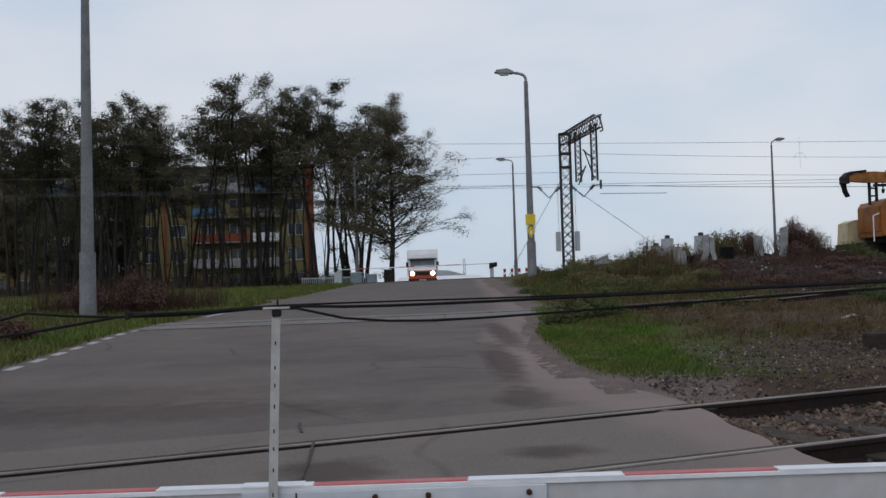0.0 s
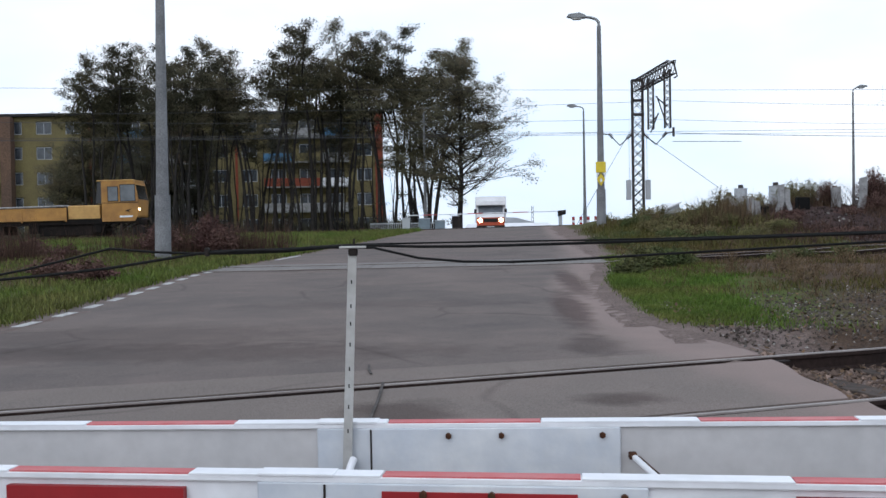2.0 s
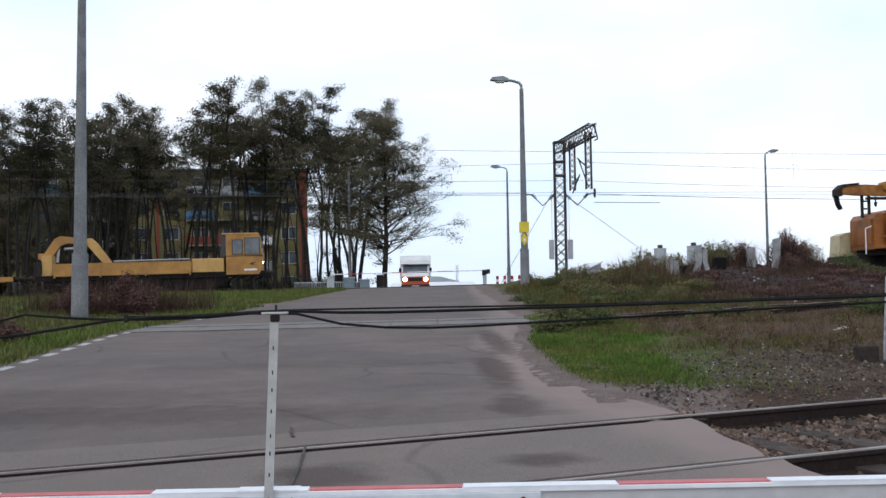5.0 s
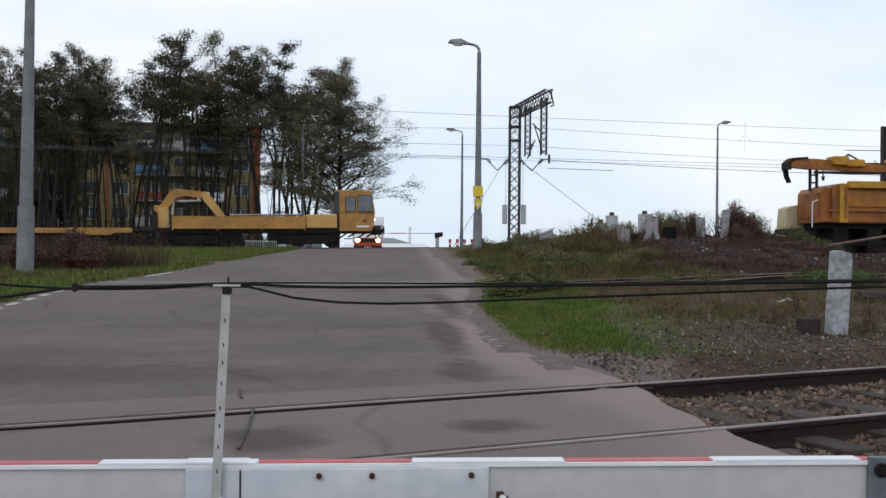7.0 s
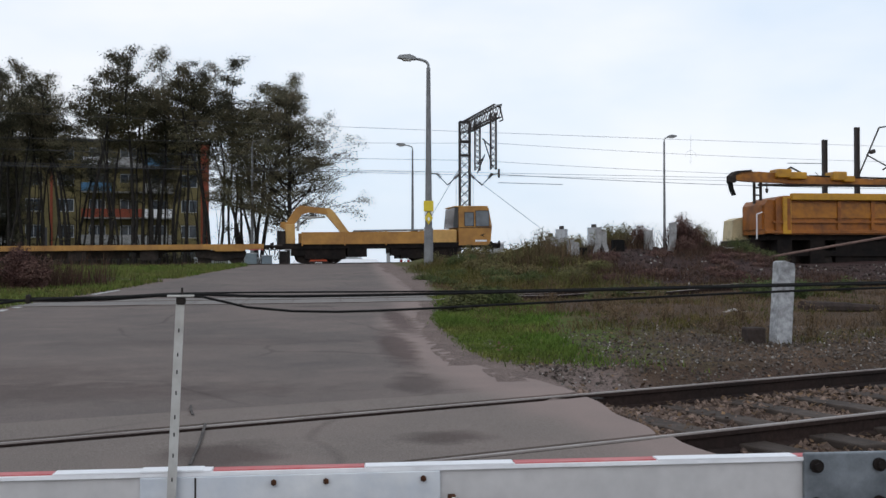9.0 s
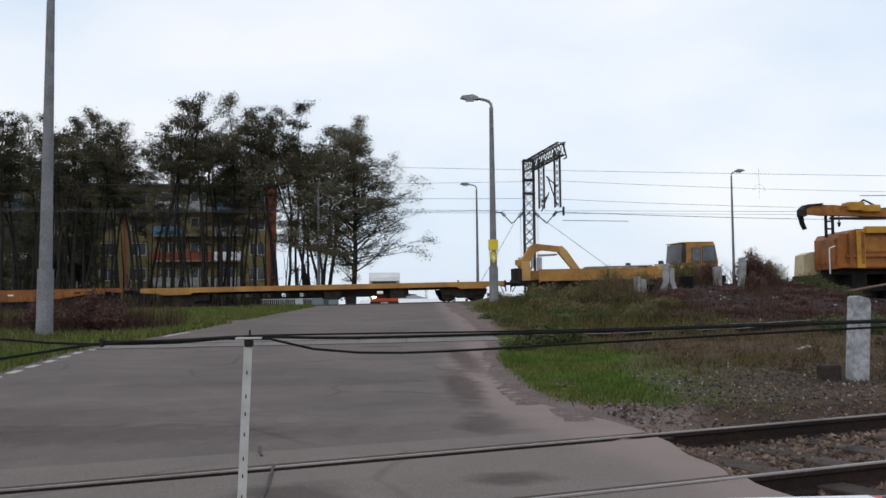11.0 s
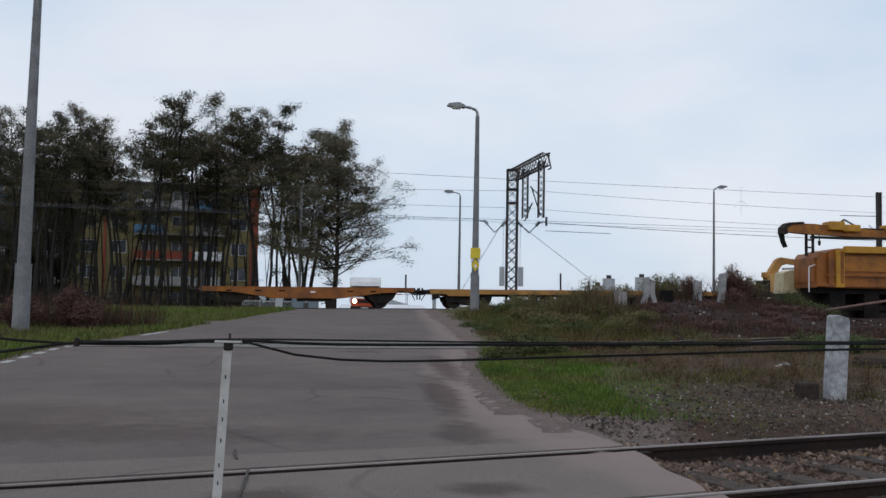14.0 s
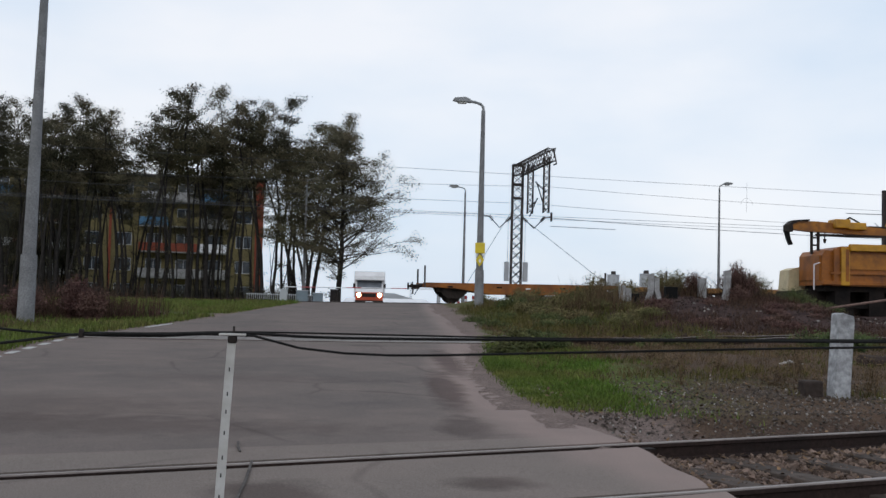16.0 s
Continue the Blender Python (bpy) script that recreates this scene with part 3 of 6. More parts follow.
for off in (-0.89, 0.9):
    tagged(part('flangeway', sweep(B(), line(lambda x: (x, track_1(x) + off, road_z(x, track_1(x) + off) - 0.022), -9, 2.2, 20), [(-0.12, -0.01), (0.12, -0.01), (0.12, 0), (-0.12, 0)]), 'groove'),
           'dark dirt-filled groove beside a rail', 'groove', kind='structure')
    rail(line(lambda x: (x, track_1(x) + off, road_z(x, track_1(x) + off) + 0.003), -14, 30, 40))


for off in (-0.75, 0.75):
    rail(line(lambda x: (x, track_2(x) + off, land(x, track_2(x) + off) + (0.1 if x > 2.3 else 0.012)), -9, 26, 50))


def track_3(x):
    return 63 + 0.12 * (x - 0.5), 1.55 + 0.012 * x


for off in (-0.77, 0.77):
    rail(line(lambda x: (x, track_3(x)[0] + off, track_3(x)[1]), -75, 75, 30))

# concrete slabs of the middle crossing
for i in range(10):
    a = -7.7 + i * 1.0
    for lo, hi in ((-0.62, 0.62), (0.86, 1.5)):
        patch("crossing_slab", [(a + 0.012, track_2(a) + lo), (a + 0.985, track_2(a + 1) + lo), (a + 0.985, track_2(a + 1) + hi), (a + 0.012, track_2(a) + hi)],
              "slab", "worn concrete slab set in the road at a crossing", "slab", 0.008)

slp = B()
box(slp, -0.12, 0.12, -1.3, 1.3, -0.16, 0.0, 0.012)
sleeper_mesh = None
turn = math.degrees(math.atan(0.372))
for i in range(22):
    x = 2.55 + i * 0.6
    y = track_1(x)
    if sleeper_mesh is None:
        ob = part("sleeper", slp, "sleeper")
        sleeper_mesh = ob.data
    else:
        ob = new("sleeper", sleeper_mesh)
    ob.matrix_basis = pose(x, y, road_z(x, y) - 0.115, 0, 0, turn)
    tagged(ob, "dark weathered timber sleeper bedded in ballast", "sleeper", "sleepers", "structure")


# ---- near barrier ----
def make_boom(m, label, near):
    """A flat board boom with painted stripes along its top and face, spliced by a bolted plate."""
    e = empty("barrier_boom", m, label, "barrier", "crossing booms")
    # far boom: face greyer, top whiter, as sky light from above is painted in
    part("board", box(B(), -2.6, 3.4, -0.012, 0.012, -0.1, -0.004, 0.002), "shaded_face" if not near else "white_paint", e)
    part("top_flange", box(B(), -2.6, 3.4, -0.02, 0.012, -0.004, 0.004, 0.001), "white_paint", e)
    stripe = face = cap = None
    for k in range(-4, 6):
        x = -0.735 + 0.553 * k + (0.05 if near else 0)
        if stripe is None:
            first = part("red_stripe", box(B(), 0, 0.272, -0.016, 0.011, 0.0035, 0.0062), "faded_red", e, "faded red stripe")
            stripe = first.data
            first.matrix_basis = pose(x, 0, 0)
        else:
            share("red_stripe", stripe, pose(x, 0, 0), e)
        if cap is None:
            first = part("white_stripe", box(B(), 0.274, 0.551, -0.0205, 0.0122, 0.0035, 0.0072, 0.001), "white_paint", e, "bright white reflective strip")
            cap = first.data
            first.matrix_basis = pose(x, 0, 0)
        else:
            share("white_stripe", cap, pose(x, 0, 0), e)
        if near:
            if face is None:
                f = part("red_panel", box(B(), 0, 0.268, -0.0245, -0.0125, -0.096, -0.014), "red_paint", e, "deep red painted panel")
                face = f.data
                f.matrix_basis = pose(x, 0, 0)
            else:
                share("red_panel", face, pose(x, 0, 0), e)
    plate = part("splice_plate", box(B(), -0.31, 0.23, -0.022, -0.013, -0.104, -0.004, 0.002), "plate", e, "weathered sheet splice plate")
    part("plate_cap", box(B(), -0.31, -0.2, -0.0225, 0.0125, 0.0045, 0.0088, 0.001), "white_paint", e)
    bolt = None
    for x in (-0.074, 0.02, 0.198):
        for z in (-0.017, -0.09):
            if bolt is None:
                o = part("bolt", rod(B(), (0, -0.03, 0), (0, -0.02, 0), 0.0055, 0.0055, 6), "rust", e, "rusty bolt")
                bolt = o.data
                o.matrix_basis = pose(x, 0, z)
            else:
                share("bolt", bolt, pose(x, 0, z), e)
    part("plate_seam", box(B(), -0.2145, -0.2115, -0.0235, -0.021, -0.103, -0.006), "dark_frame", e)
    if not near:
        plate2 = part("end_bracket", box(B(), 0.935, 1.25, -0.026, -0.013, -0.106, 0.012, 0.003), "steel", e, "dark steel end bracket")
        for x in (0.957, 1.085):
            for z in (-0.012, -0.085):
                part("bracket_bolt", rod(rod(B(), (x, -0.034, z), (x, -0.026, z), 0.013, 0.013, 12), (x, -0.042, z), (x, -0.034, z), 0.008, 0.008, 6), "steel_and_shade", plate2, "heavy dark bolt")
    return e


make_boom(pose(0, 2.43, 1.205), "long white boom board with faded red stripes and a bolted plate", False)
make_boom(pose(-0.012, 2.015, 1.21, 0, 0, -4.2), "white boom board with deep red panels and rusty bolts", True)

link = empty("boom_link", pose(0, 0, 0), "white tubular link with rusty ends between two booms", "strut")
part("tube", rod(B(), (0.252, 2.4, 1.15), (0.33, 2.06, 1.115), 0.0055, 0.0055, 10), "white_paint", link)
part("tube", rod(B(), (0.26, 2.4, 1.148), (0.345, 2.06, 1.11), 0.004, 0.004, 10), "rust", link, "rusty brace")
part("bracket", box(B(), 0.243, 0.257, 2.395, 2.41, 1.146, 1.158, 0.002), "rust", link, "rusty bracket")
link2 = empty("boom_link", pose(0, 0, 0), "short white bent link with rusty ends", "strut")
part("tube", rod(B(), (-0.243, 2.395, 1.15), (-0.25, 2.37, 1.128), 0.007, 0.007, 10), "white_paint", link2)
part("bracket", rod(B(), (-0.262, 2.385, 1.122), (-0.24, 2.37, 1.122), 0.01, 0.01, 10), "rust", link2, "rusty eye bolt")

post = empty("cable_post", pose(0, 0, 0), "slim perforated galvanised angle post carrying a cable bracket", "post")
bm = B()
prism(bm, [(-0.008, 1.1), (0.008, 1.1), (0.0075, 1.52), (-0.0075, 1.52)], -0.0015, 0.0015)
prism(bm, [(-0.008, 1.1), (-0.005, 1.1), (-0.0045, 1.52), (-0.0075, 1.52)], 0.0015, 0.014)
ob = part("angle", bm, "galv", post)
ob.matrix_basis = pose(-0.256, 2.395, 0) @ Matrix.Shear("XY", 4, (0.0, 0.0))
ob.rotation_euler = (0, math.atan(0.018 / 0.42), 0)
ob.location = (-0.256 - 1.1 * math.sin(ob.rotation_euler[1]), 2.395, 0.0)
slot = None
for k in range(8):
    z = 1.2 + 0.037 * k + (0.006 if k % 3 else 0)
    if slot is None:
        so = part("slot", box(B(), -0.0011, 0.0011, -0.0022, -0.0017, -0.0035, 0.0035), "black", post, "dark slot hole")
        slot = so.data
        so.matrix_basis = pose(-0.256 + (z - 1.1) * 0.043, 2.395, z)
    else:
        share("slot", slot, pose(-0.256 + (z - 1.1) * 0.043, 2.395, z), post)
part("cross_bar", box(B(), -0.26, -0.213, 2.385, 2.405, 1.5245, 1.5285, 0.001), "galv", post)
part("cradle", box(B(), -0.245, -0.229, 2.388, 2.402, 1.511, 1.5245, 0.003), "dark_frame", post)
part("pin", rod(B(), (-0.235, 2.395, 1.5285), (-0.235, 2.395, 1.541), 0.0022, 0.002, 6), "dark_frame", post)


def smooth_line(keys, n):
    xs = [k[0] for k in keys]
    out = []
    for i in range(n + 1):
        x = xs[0] + (xs[-1] - xs[0]) * i / n
        vals = []
        for c in (1, 2):
            pts = [(k[0], k[c]) for k in keys]
            j = min(max(sum(1 for p in pts if p[0] <= x) - 1, 0), len(pts) - 2)
            p0, p1 = pts[j], pts[j + 1]
            m0 = (p1[1] - pts[max(j - 1, 0)][1]) / (p1[0] - pts[max(j - 1, 0)][0])
            m1 = (pts[min(j + 2, len(pts) - 1)][1] - p0[1]) / (pts[min(j + 2, len(pts) - 1)][0] - p0[0])
            h = p1[0] - p0[0]
            u = (x - p0[0]) / h
            vals.append((2 * u ** 3 - 3 * u * u + 1) * p0[1] + (u ** 3 - 2 * u * u + u) * h * m0 + (3 * u * u - 2 * u ** 3) * p1[1] + (u ** 3 - u * u) * h * m1)
        out.append((x, vals[0], vals[1]))
    return out


def cable(keys, r, label):
    tagged(part("cable", tube(B(), smooth_line(keys, 70), r, 8), "cable", smooth=True), label, "cable", "cables over the barrier")


cable([(-2.2, 2.46, 1.36), (-1.1, 2.42, 1.46), (-0.685, 2.4, 1.495), (-0.5, 2.398, 1.521), (-0.36, 2.397, 1.523), (-0.236, 2.396, 1.5295), (-0.076, 2.396, 1.5245),
       (0.343, 2.4, 1.53), (0.953, 2.4, 1.541), (2.2, 2.42, 1.56), (3.4, 2.5, 1.6)], 0.0026, "black rubber cable strung along the barrier")
cable([(-2.2, 2.5, 1.33), (-1.1, 2.43, 1.455), (-0.8, 2.41, 1.502), (-0.69, 2.405, 1.53), (-0.61, 2.402, 1.524), (-0.5, 2.4, 1.519), (-0.36, 2.399, 1.5205), (-0.22, 2.394, 1.5275), (-0.117, 2.394, 1.505), (0.028, 2.394, 1.496),
       (0.342, 2.398, 1.507), (0.953, 2.4, 1.531), (2.2, 2.42, 1.56), (3.4, 2.5, 1.6)], 0.0022, "black sagging cable strung along the barrier")
cable([(-0.5, 2.401, 1.5235), (-0.36, 2.4, 1.5255), (-0.236, 2.399, 1.531), (0.343, 2.404, 1.533), (0.953, 2.404, 1.544), (2.2, 2.43, 1.565), (3.4, 2.5, 1.61)], 0.0016,
      "thin black wire bound to a cable")
tagged(part("cable_clamp", box(B(), -0.504, -0.496, 2.393, 2.407, 1.514, 1.53, 0.003), "dark_frame"), "small dark clamp binding black cables", "clamp")


# ---- street lamps ----
def street_lamp(x, y, z, height, r0, head_dir, arm, label, signs=False):
    e = empty("street_lamp", pose(x, y, z), label, "street lamp", "street lamps")
    part("base_sleeve", rod(B(), (0, 0, -0.6), (0, 0, 1.6), r0 * 1.3, r0 * 1.22, 14), "pole", e)
    part("pole", rod(B(), (0, 0, 1.6), (0, 0, height), r0, r0 * 0.55, 14), "pole", e)
    pts = [(0, 0, height - 0.1), (0, 0, height + 0.12), (head_dir * 0.08, 0, height + 0.26), (head_dir * 0.3, 0, height + 0.34), (head_dir * arm, 0, height + 0.38)]
    bm = B()
    for a, b in zip(pts, pts[1:]):
        rod(bm, a, b, r0 * 0.42, r0 * 0.36, 8)
    part("arm", bm, "lamp_metal", e)
    bm = B()
    prism(bm, [(head_dir * arm, height + 0.44), (head_dir * (arm + 0.25), height + 0.55), (head_dir * (arm + 0.7), height + 0.5), (head_dir * (arm + 0.78), height + 0.4),
               (head_dir * (arm + 0.6), height + 0.36), (head_dir * arm, height + 0.33)], -0.16, 0.16)
    part("lamp_head", bm, "lamp_metal", e)
    bm = B()
    prism(bm, [(head_dir * (arm + 0.12), height + 0.352), (head_dir * (arm + 0.6), height + 0.352), (head_dir * (arm + 0.5), height + 0.28), (head_dir * (arm + 0.2), height + 0.28)], -0.12, 0.12)
    part("diffuser", bm, "lamp_glass", e, "milky lamp glass")
    if signs:
        part("sign_box", box(B(), -0.23, 0.19, -0.25, -0.17, 2.3, 2.75, 0.02), "sign_yellow", e, "plain yellow sign plate")
        bm = B()
        prism(bm, [(-0.2, 2.02), (-0.02, 2.28), (0.17, 2.02), (-0.02, 1.74)], -0.22, -0.19)
        part("sign_diamond", bm, "sign_yellow", e, "yellow diamond sign")
        bm = B()
        prism(bm, [(-0.07, 1.98), (-0.02, 2.08), (0.05, 1.98), (-0.02, 1.88)], -0.23, -0.221)
        prism(bm, [(-0.2, 2.06), (-0.2, 2.29), (-0.07, 2.29)], -0.22, -0.19)
        prism(bm, [(0.18, 2.06), (0.18, 2.29), (0.05, 2.29)], -0.22, -0.19)
        part("sign_white", bm, "white_paint", e, "white sign ground")
    return e


street_lamp(4.3, 43, 1.45, 8.45, 0.155, -1, 0.55, "tall concrete street lamp with two yellow signs", True)
street_lamp(6.75, 80, 1.3, 9.25, 0.12, -1, 0.55, "tall grey street lamp behind the railway")
street_lamp(27.5, 80, 1.6, 9.9, 0.12, 1, 0.3, "tall grey street lamp beyond a soil heap")
street_lamp(-5.85, 80, 1.2, 9.6, 0.13, 1, 0.6, "grey street lamp standing among bare trees")
lamp_l = street_lamp(-8.87, 26.6, 0.95, 9.6, 0.165, -1, 0.6, "tall concrete street lamp on a grass verge")
lamp_l.rotation_euler[1] = radians(0.6)


# ---- railway mast and wires ----
def lattice(bm, a, b, wide, deep, n, r, side):
    """Four chords and zigzag lacing between two points; side: the way of its width."""
    a, b, side = Vector(a), Vector(b), Vector(side).normalized()
    ax = (b - a).normalized()
    oth = ax.cross(side).normalized()
    c = [side * (wide / 2 * i) + oth * (deep / 2 * j) for i, j in ((-1, -1), (1, -1), (1, 1), (-1, 1))]
    for q in c:
        rod(bm, a + q, b + q, r, r, 4)
    for k in range(n):
        p0, p1 = a + (b - a) * (k / n), a + (b - a) * ((k + 1) / n)
        for i in range(4):
            j = (i + 1) % 4
            rod(bm, p0 + c[i], p1 + c[j], r * 0.5, r * 0.5, 4)
            rod(bm, p0 + c[j], p1 + c[i], r * 0.5, r * 0.5, 4)


mast = empty("catenary_mast", pose(9.85, 72, 1.4), "black lattice railway mast with a cantilever truss", "mast")
bm = B()
lattice(bm, (0, 0, 0), (0, 0, 10.3), 0.72, 0.72, 15, 0.05, (1, 0, 0))
for zz in (7.9, 8.9, 10.3):
    box(bm, -0.42, 0.42, -0.42, 0.42, zz - 0.05, zz + 0.05)
part("column", bm, "mast_steel", mast)
bm = B()
lattice(bm, (0, 0, 9.9), (1.0, -8.4, 9.9), 0.5, 0.8, 13, 0.045, (1, 0.12, 0))
part("truss_arm", bm, "mast_steel", mast)
for q, z0 in (((0.42, -3.4), 6.5), ((0.86, -7.4), 6.2)):
    bm = B()
    lattice(bm, (q[0], q[1], z0), (q[0], q[1], 9.9), 0.36, 0.36, 9, 0.035, (1, 0, 0))
    part("hanger", bm, "mast_steel", mast)
bm = B()
for a, b in (((1.1, -8.4, 10.3), (1.32, -8.4, 9.3)), ((1.32, -8.4, 9.3), (1.1, -8.4, 9.2)), ((0.8, -7.4, 7.6), (0.1, -7.6, 8.2)), ((0.8, -7.4, 6.4), (0.2, -7.5, 8.2)),
             ):
    rod(bm, a, b, 0.045, 0.045, 6)
part("bracket", bm, "mast_steel", mast)
part("bracket", rod(rod(B(), (0.4, -3.4, 6.3), (0.9, -3.6, 7.6), 0.045, 0.045, 6), (0.4, -3.4, 6.9), (0.9, -3.6, 7.5), 0.045, 0.045, 6), "mast_steel", mast)
for s in (-1, 1):
    bm = B()
    rod(bm, (s * 0.4, 0, 6.55), (s * 1.25, 0, 5.75), 0.035, 0.035, 6)
    rod(bm, (s * 1.25, 0, 5.75), (s * 2.05, 0, 6.6), 0.035, 0.035, 6)
    rod(bm, (s * 2.0, 0, 6.55), (s * 2.55, 0, 6.6), 0.04, 0.04, 6)
    box(bm, s * 2.5 - 0.07, s * 2.5 + 0.07, -0.07, 0.07, 6.3, 6.95)
    for k in range(4):
        rod(bm, (s * (0.42 + 0.09 * k), 0, 6.53 - 0.084 * k), (s * (0.46 + 0.09 * k), 0, 6.49 - 0.084 * k), 0.13, 0.13, 8)
        rod(bm, (s * (1.75 + 0.07 * k), 0, 6.3 + 0.08 * k), (s * (1.79 + 0.07 * k), 0, 6.34 + 0.08 * k), 0.12, 0.12, 8)
    part("insulator_arm", bm, "mast_steel", mast)
    w = part("tension_weight", box(B(), s * 0.68 - 0.17, s * 0.68 + 0.17, -0.17, 0.17, 1.9, 3.3, 0.03), "far_grey", mast, "grey concrete tension weight")
    part("weight_rope", rod(B(), (s * 0.62, 0, 3.3), (s * 0.62, 0, 6.4), 0.014, 0.014, 5), "wire", w)
part("mast_foot", box(B(), -0.5, 0.5, -0.5, 0.5, -0.8, 0.15, 0.05), "concrete", mast)
part("red_disc", rod(B(), (0.55, -0.5, 0.35), (0.55, -0.45, 0.35), 0.4, 0.4, 14), "faded_red", mast, "red warning disc")


def overhead(y0, x0, x1, z0, z1, r, sag, label):
    pts = []
    for i in range(25):
        f = i / 24
        x = x0 + (x1 - x0) * f
        pts.append((x, y0 + 0.25 * (x - 10), z0 + (z1 - z0) * f - sag * 4 * f * (1 - f)))
    tagged(part("overhead_wire", tube(B(), pts, r, 5), "wire"), label, "wire", "overhead wires")


W = "thin dark overhead railway wire"
overhead(65, -60, 10.9, 8.6, 9.4, 0.011, 0.6, W)
overhead(65, 10.9, 75, 9.4, 10.4, 0.011, 0.6, W)
overhead(68.5, -60, 10.4, 8.9, 8.6, 0.012, 0.5, W)
overhead(68.5, 10.4, 75, 8.6, 9.6, 0.012, 0.7, W)
overhead(65, -60, 75, 6.6, 8.2, 0.012, 0.0, W)
overhead(68.5, -60, 75, 6.9, 8.2, 0.011, 0.0, W)
overhead(72, -60, 7.3, 7.6, 8.0, 0.012, 0.3, W)
overhead(72, 12.4, 75, 8.0, 8.6, 0.02, 0.5, W)
overhead(72, -60, 75, 10.8, 12.0, 0.013, 0.4, W)
overhead(72, 12.4, 17.5, 7.4, 7.4, 0.022, 0.0, W)
for a, b in (((9.6, 72, 8.6), (5.4, 73.2, 1.3)), ((10.1, 72, 8.0), (19.5, 74.4, 1.5))):
    tagged(part("guy_wire", rod(B(), a, b, 0.018, 0.018, 5), "wire"), "thin slanting stay wire of a railway mast", "wire", "stay wires")
for x, z in ((1.3, 8.6), (28.5, 9.9)):
    e = empty("wire_dropper", pose(x, 72 + 0.25 * (x - 10), z), "small looped dropper between overhead wires", "wire fitting", "droppers")
    bm = B()
    rod(bm, (0, 0, 1.7), (0, 0, -0.6), 0.008, 0.008, 4)
    for k in range(8):
        a0, a1 = math.pi * k / 8, math.pi * (k + 1) / 8
        rod(bm, (0.45 * math.cos(a0), 0, 0.5 * math.sin(a0)), (0.45 * math.cos(a1), 0, 0.5 * math.sin(a1)), 0.007, 0.007, 4)
    part("dropper", bm, "wire", e)
for x, y, h in ((39.3, 76, 9.5), (42.3, 76.5, 10.6)):
    e = empty("catenary_pole", pose(x, y, 1.8), "dark steel railway pole with bracket arms", "mast", "poles by the parked machine")
    bm = B()
    box(bm, -0.17, -0.14, -0.17, 0.17, -0.5, h)
    box(bm, 0.14, 0.17, -0.17, 0.17, -0.5, h)
    box(bm, -0.14, 0.14, -0.02, 0.02, -0.5, h)
    part("pole", bm, "mast_steel", e)
    bm = B()
    if h < 10:
        rod(bm, (0, 0, h - 1.9), (-3.1, 0, h - 1.9), 0.03, 0.03, 5)
        rod(bm, (0, 0, h - 3.3), (-0.8, 0, h - 2.6), 0.03, 0.03, 5)
    else:
        rod(bm, (0, 0, h - 4.2), (1.9, 0, h + 0.0), 0.07, 0.07, 6)
        rod(bm, (1.9, 0, h), (2.5, 0, h + 0.1), 0.06, 0.06, 6)
        rod(bm, (0.8, 0, h - 2.2), (6.2, 0, h - 5.0), 0.06, 0.06, 6)
        rod(bm, (2.2, 0, h - 3.4), (4.5, 0, h - 2.0), 0.06, 0.06, 6)
        rod(bm, (2.6, 0, h - 3.6), (6.5, 0, h - 3.0), 0.05, 0.05, 6)
        for p in ((1.3, 0, h - 2.0), (4.6, 0, h - 1.95)):
            rod(bm, (p[0] - 0.2, 0, p[2]), (p[0] + 0.2, 0, p[2] + 0.1), 0.17, 0.17, 8)
    part("bracket", bm, "mast_steel", e)


# ---- rail vehicles ----
def wheelset(parent, x, mesh=[None]):
    for y in (-0.75, 0.75):
        if mesh[0] is None:
            bm = rod(B(), (0, -0.06, 0), (0, 0.06, 0), 0.46, 0.46, 20)
            rod(bm, (0, -0.12, 0), (0, 0.12, 0), 0.14, 0.12, 10)
            ob = part("wheel", bm, "dark_frame", parent)
            mesh[0] = ob.data
            ob.matrix_basis = pose(x, y, 0.46)
        else:
            share("wheel", mesh[0], pose(x, y, 0.46), parent)


def buffers(parent, x, s):
    for y in (-0.87, 0.87):
        bm = rod(B(), (x, y, 1.05), (x + s * 0.45, y, 1.05), 0.1, 0.09, 10)
        rod(bm, (x + s * 0.45, y, 1.05), (x + s * 0.6, y, 1.05), 0.08, 0.08, 10)
        rod(bm, (x + s * 0.57, y, 1.05), (x + s * 0.62, y, 1.05), 0.24, 0.24, 14)
        part("buffer", bm, "dark_frame", parent)
    bm = rod(B(), (x, 0, 0.95), (x + s * 0.4, 0, 0.9), 0.05, 0.05, 8)
    rod(bm, (x + s * 0.4, 0, 0.9), (x + s * 0.42, 0, 0.55), 0.04, 0.04, 8)
    rod(bm, (x + s * 0.05, 0, 0.94), (x + s * 0.3, 0.12, 0.5), 0.03, 0.03, 6)
    part("coupling", bm, "dark_frame", parent)


def bogie(parent, x):
    bm = B()
    prism(bm, [(x - 1.5, 0.75), (x - 1.2, 0.85), (x + 1.2, 0.85), (x + 1.5, 0.75), (x + 1.4, 0.4), (x + 0.7, 0.4), (x + 0.4, 0.2), (x - 0.4, 0.2), (x - 0.7, 0.4), (x - 1.4, 0.4)], -1.02, -0.94)
    prism(bm, [(x - 1.5, 0.75), (x + 1.5, 0.75), (x + 1.4, 0.4), (x - 1.4, 0.4)], 0.94, 1.02)
    box(bm, x - 0.3, x + 0.3, -1.0, 1.0, 0.45, 0.95)
    part("bogie", bm, "dark_frame", parent)
    wheelset(parent, x - 0.92)
    wheelset(parent, x + 0.92)


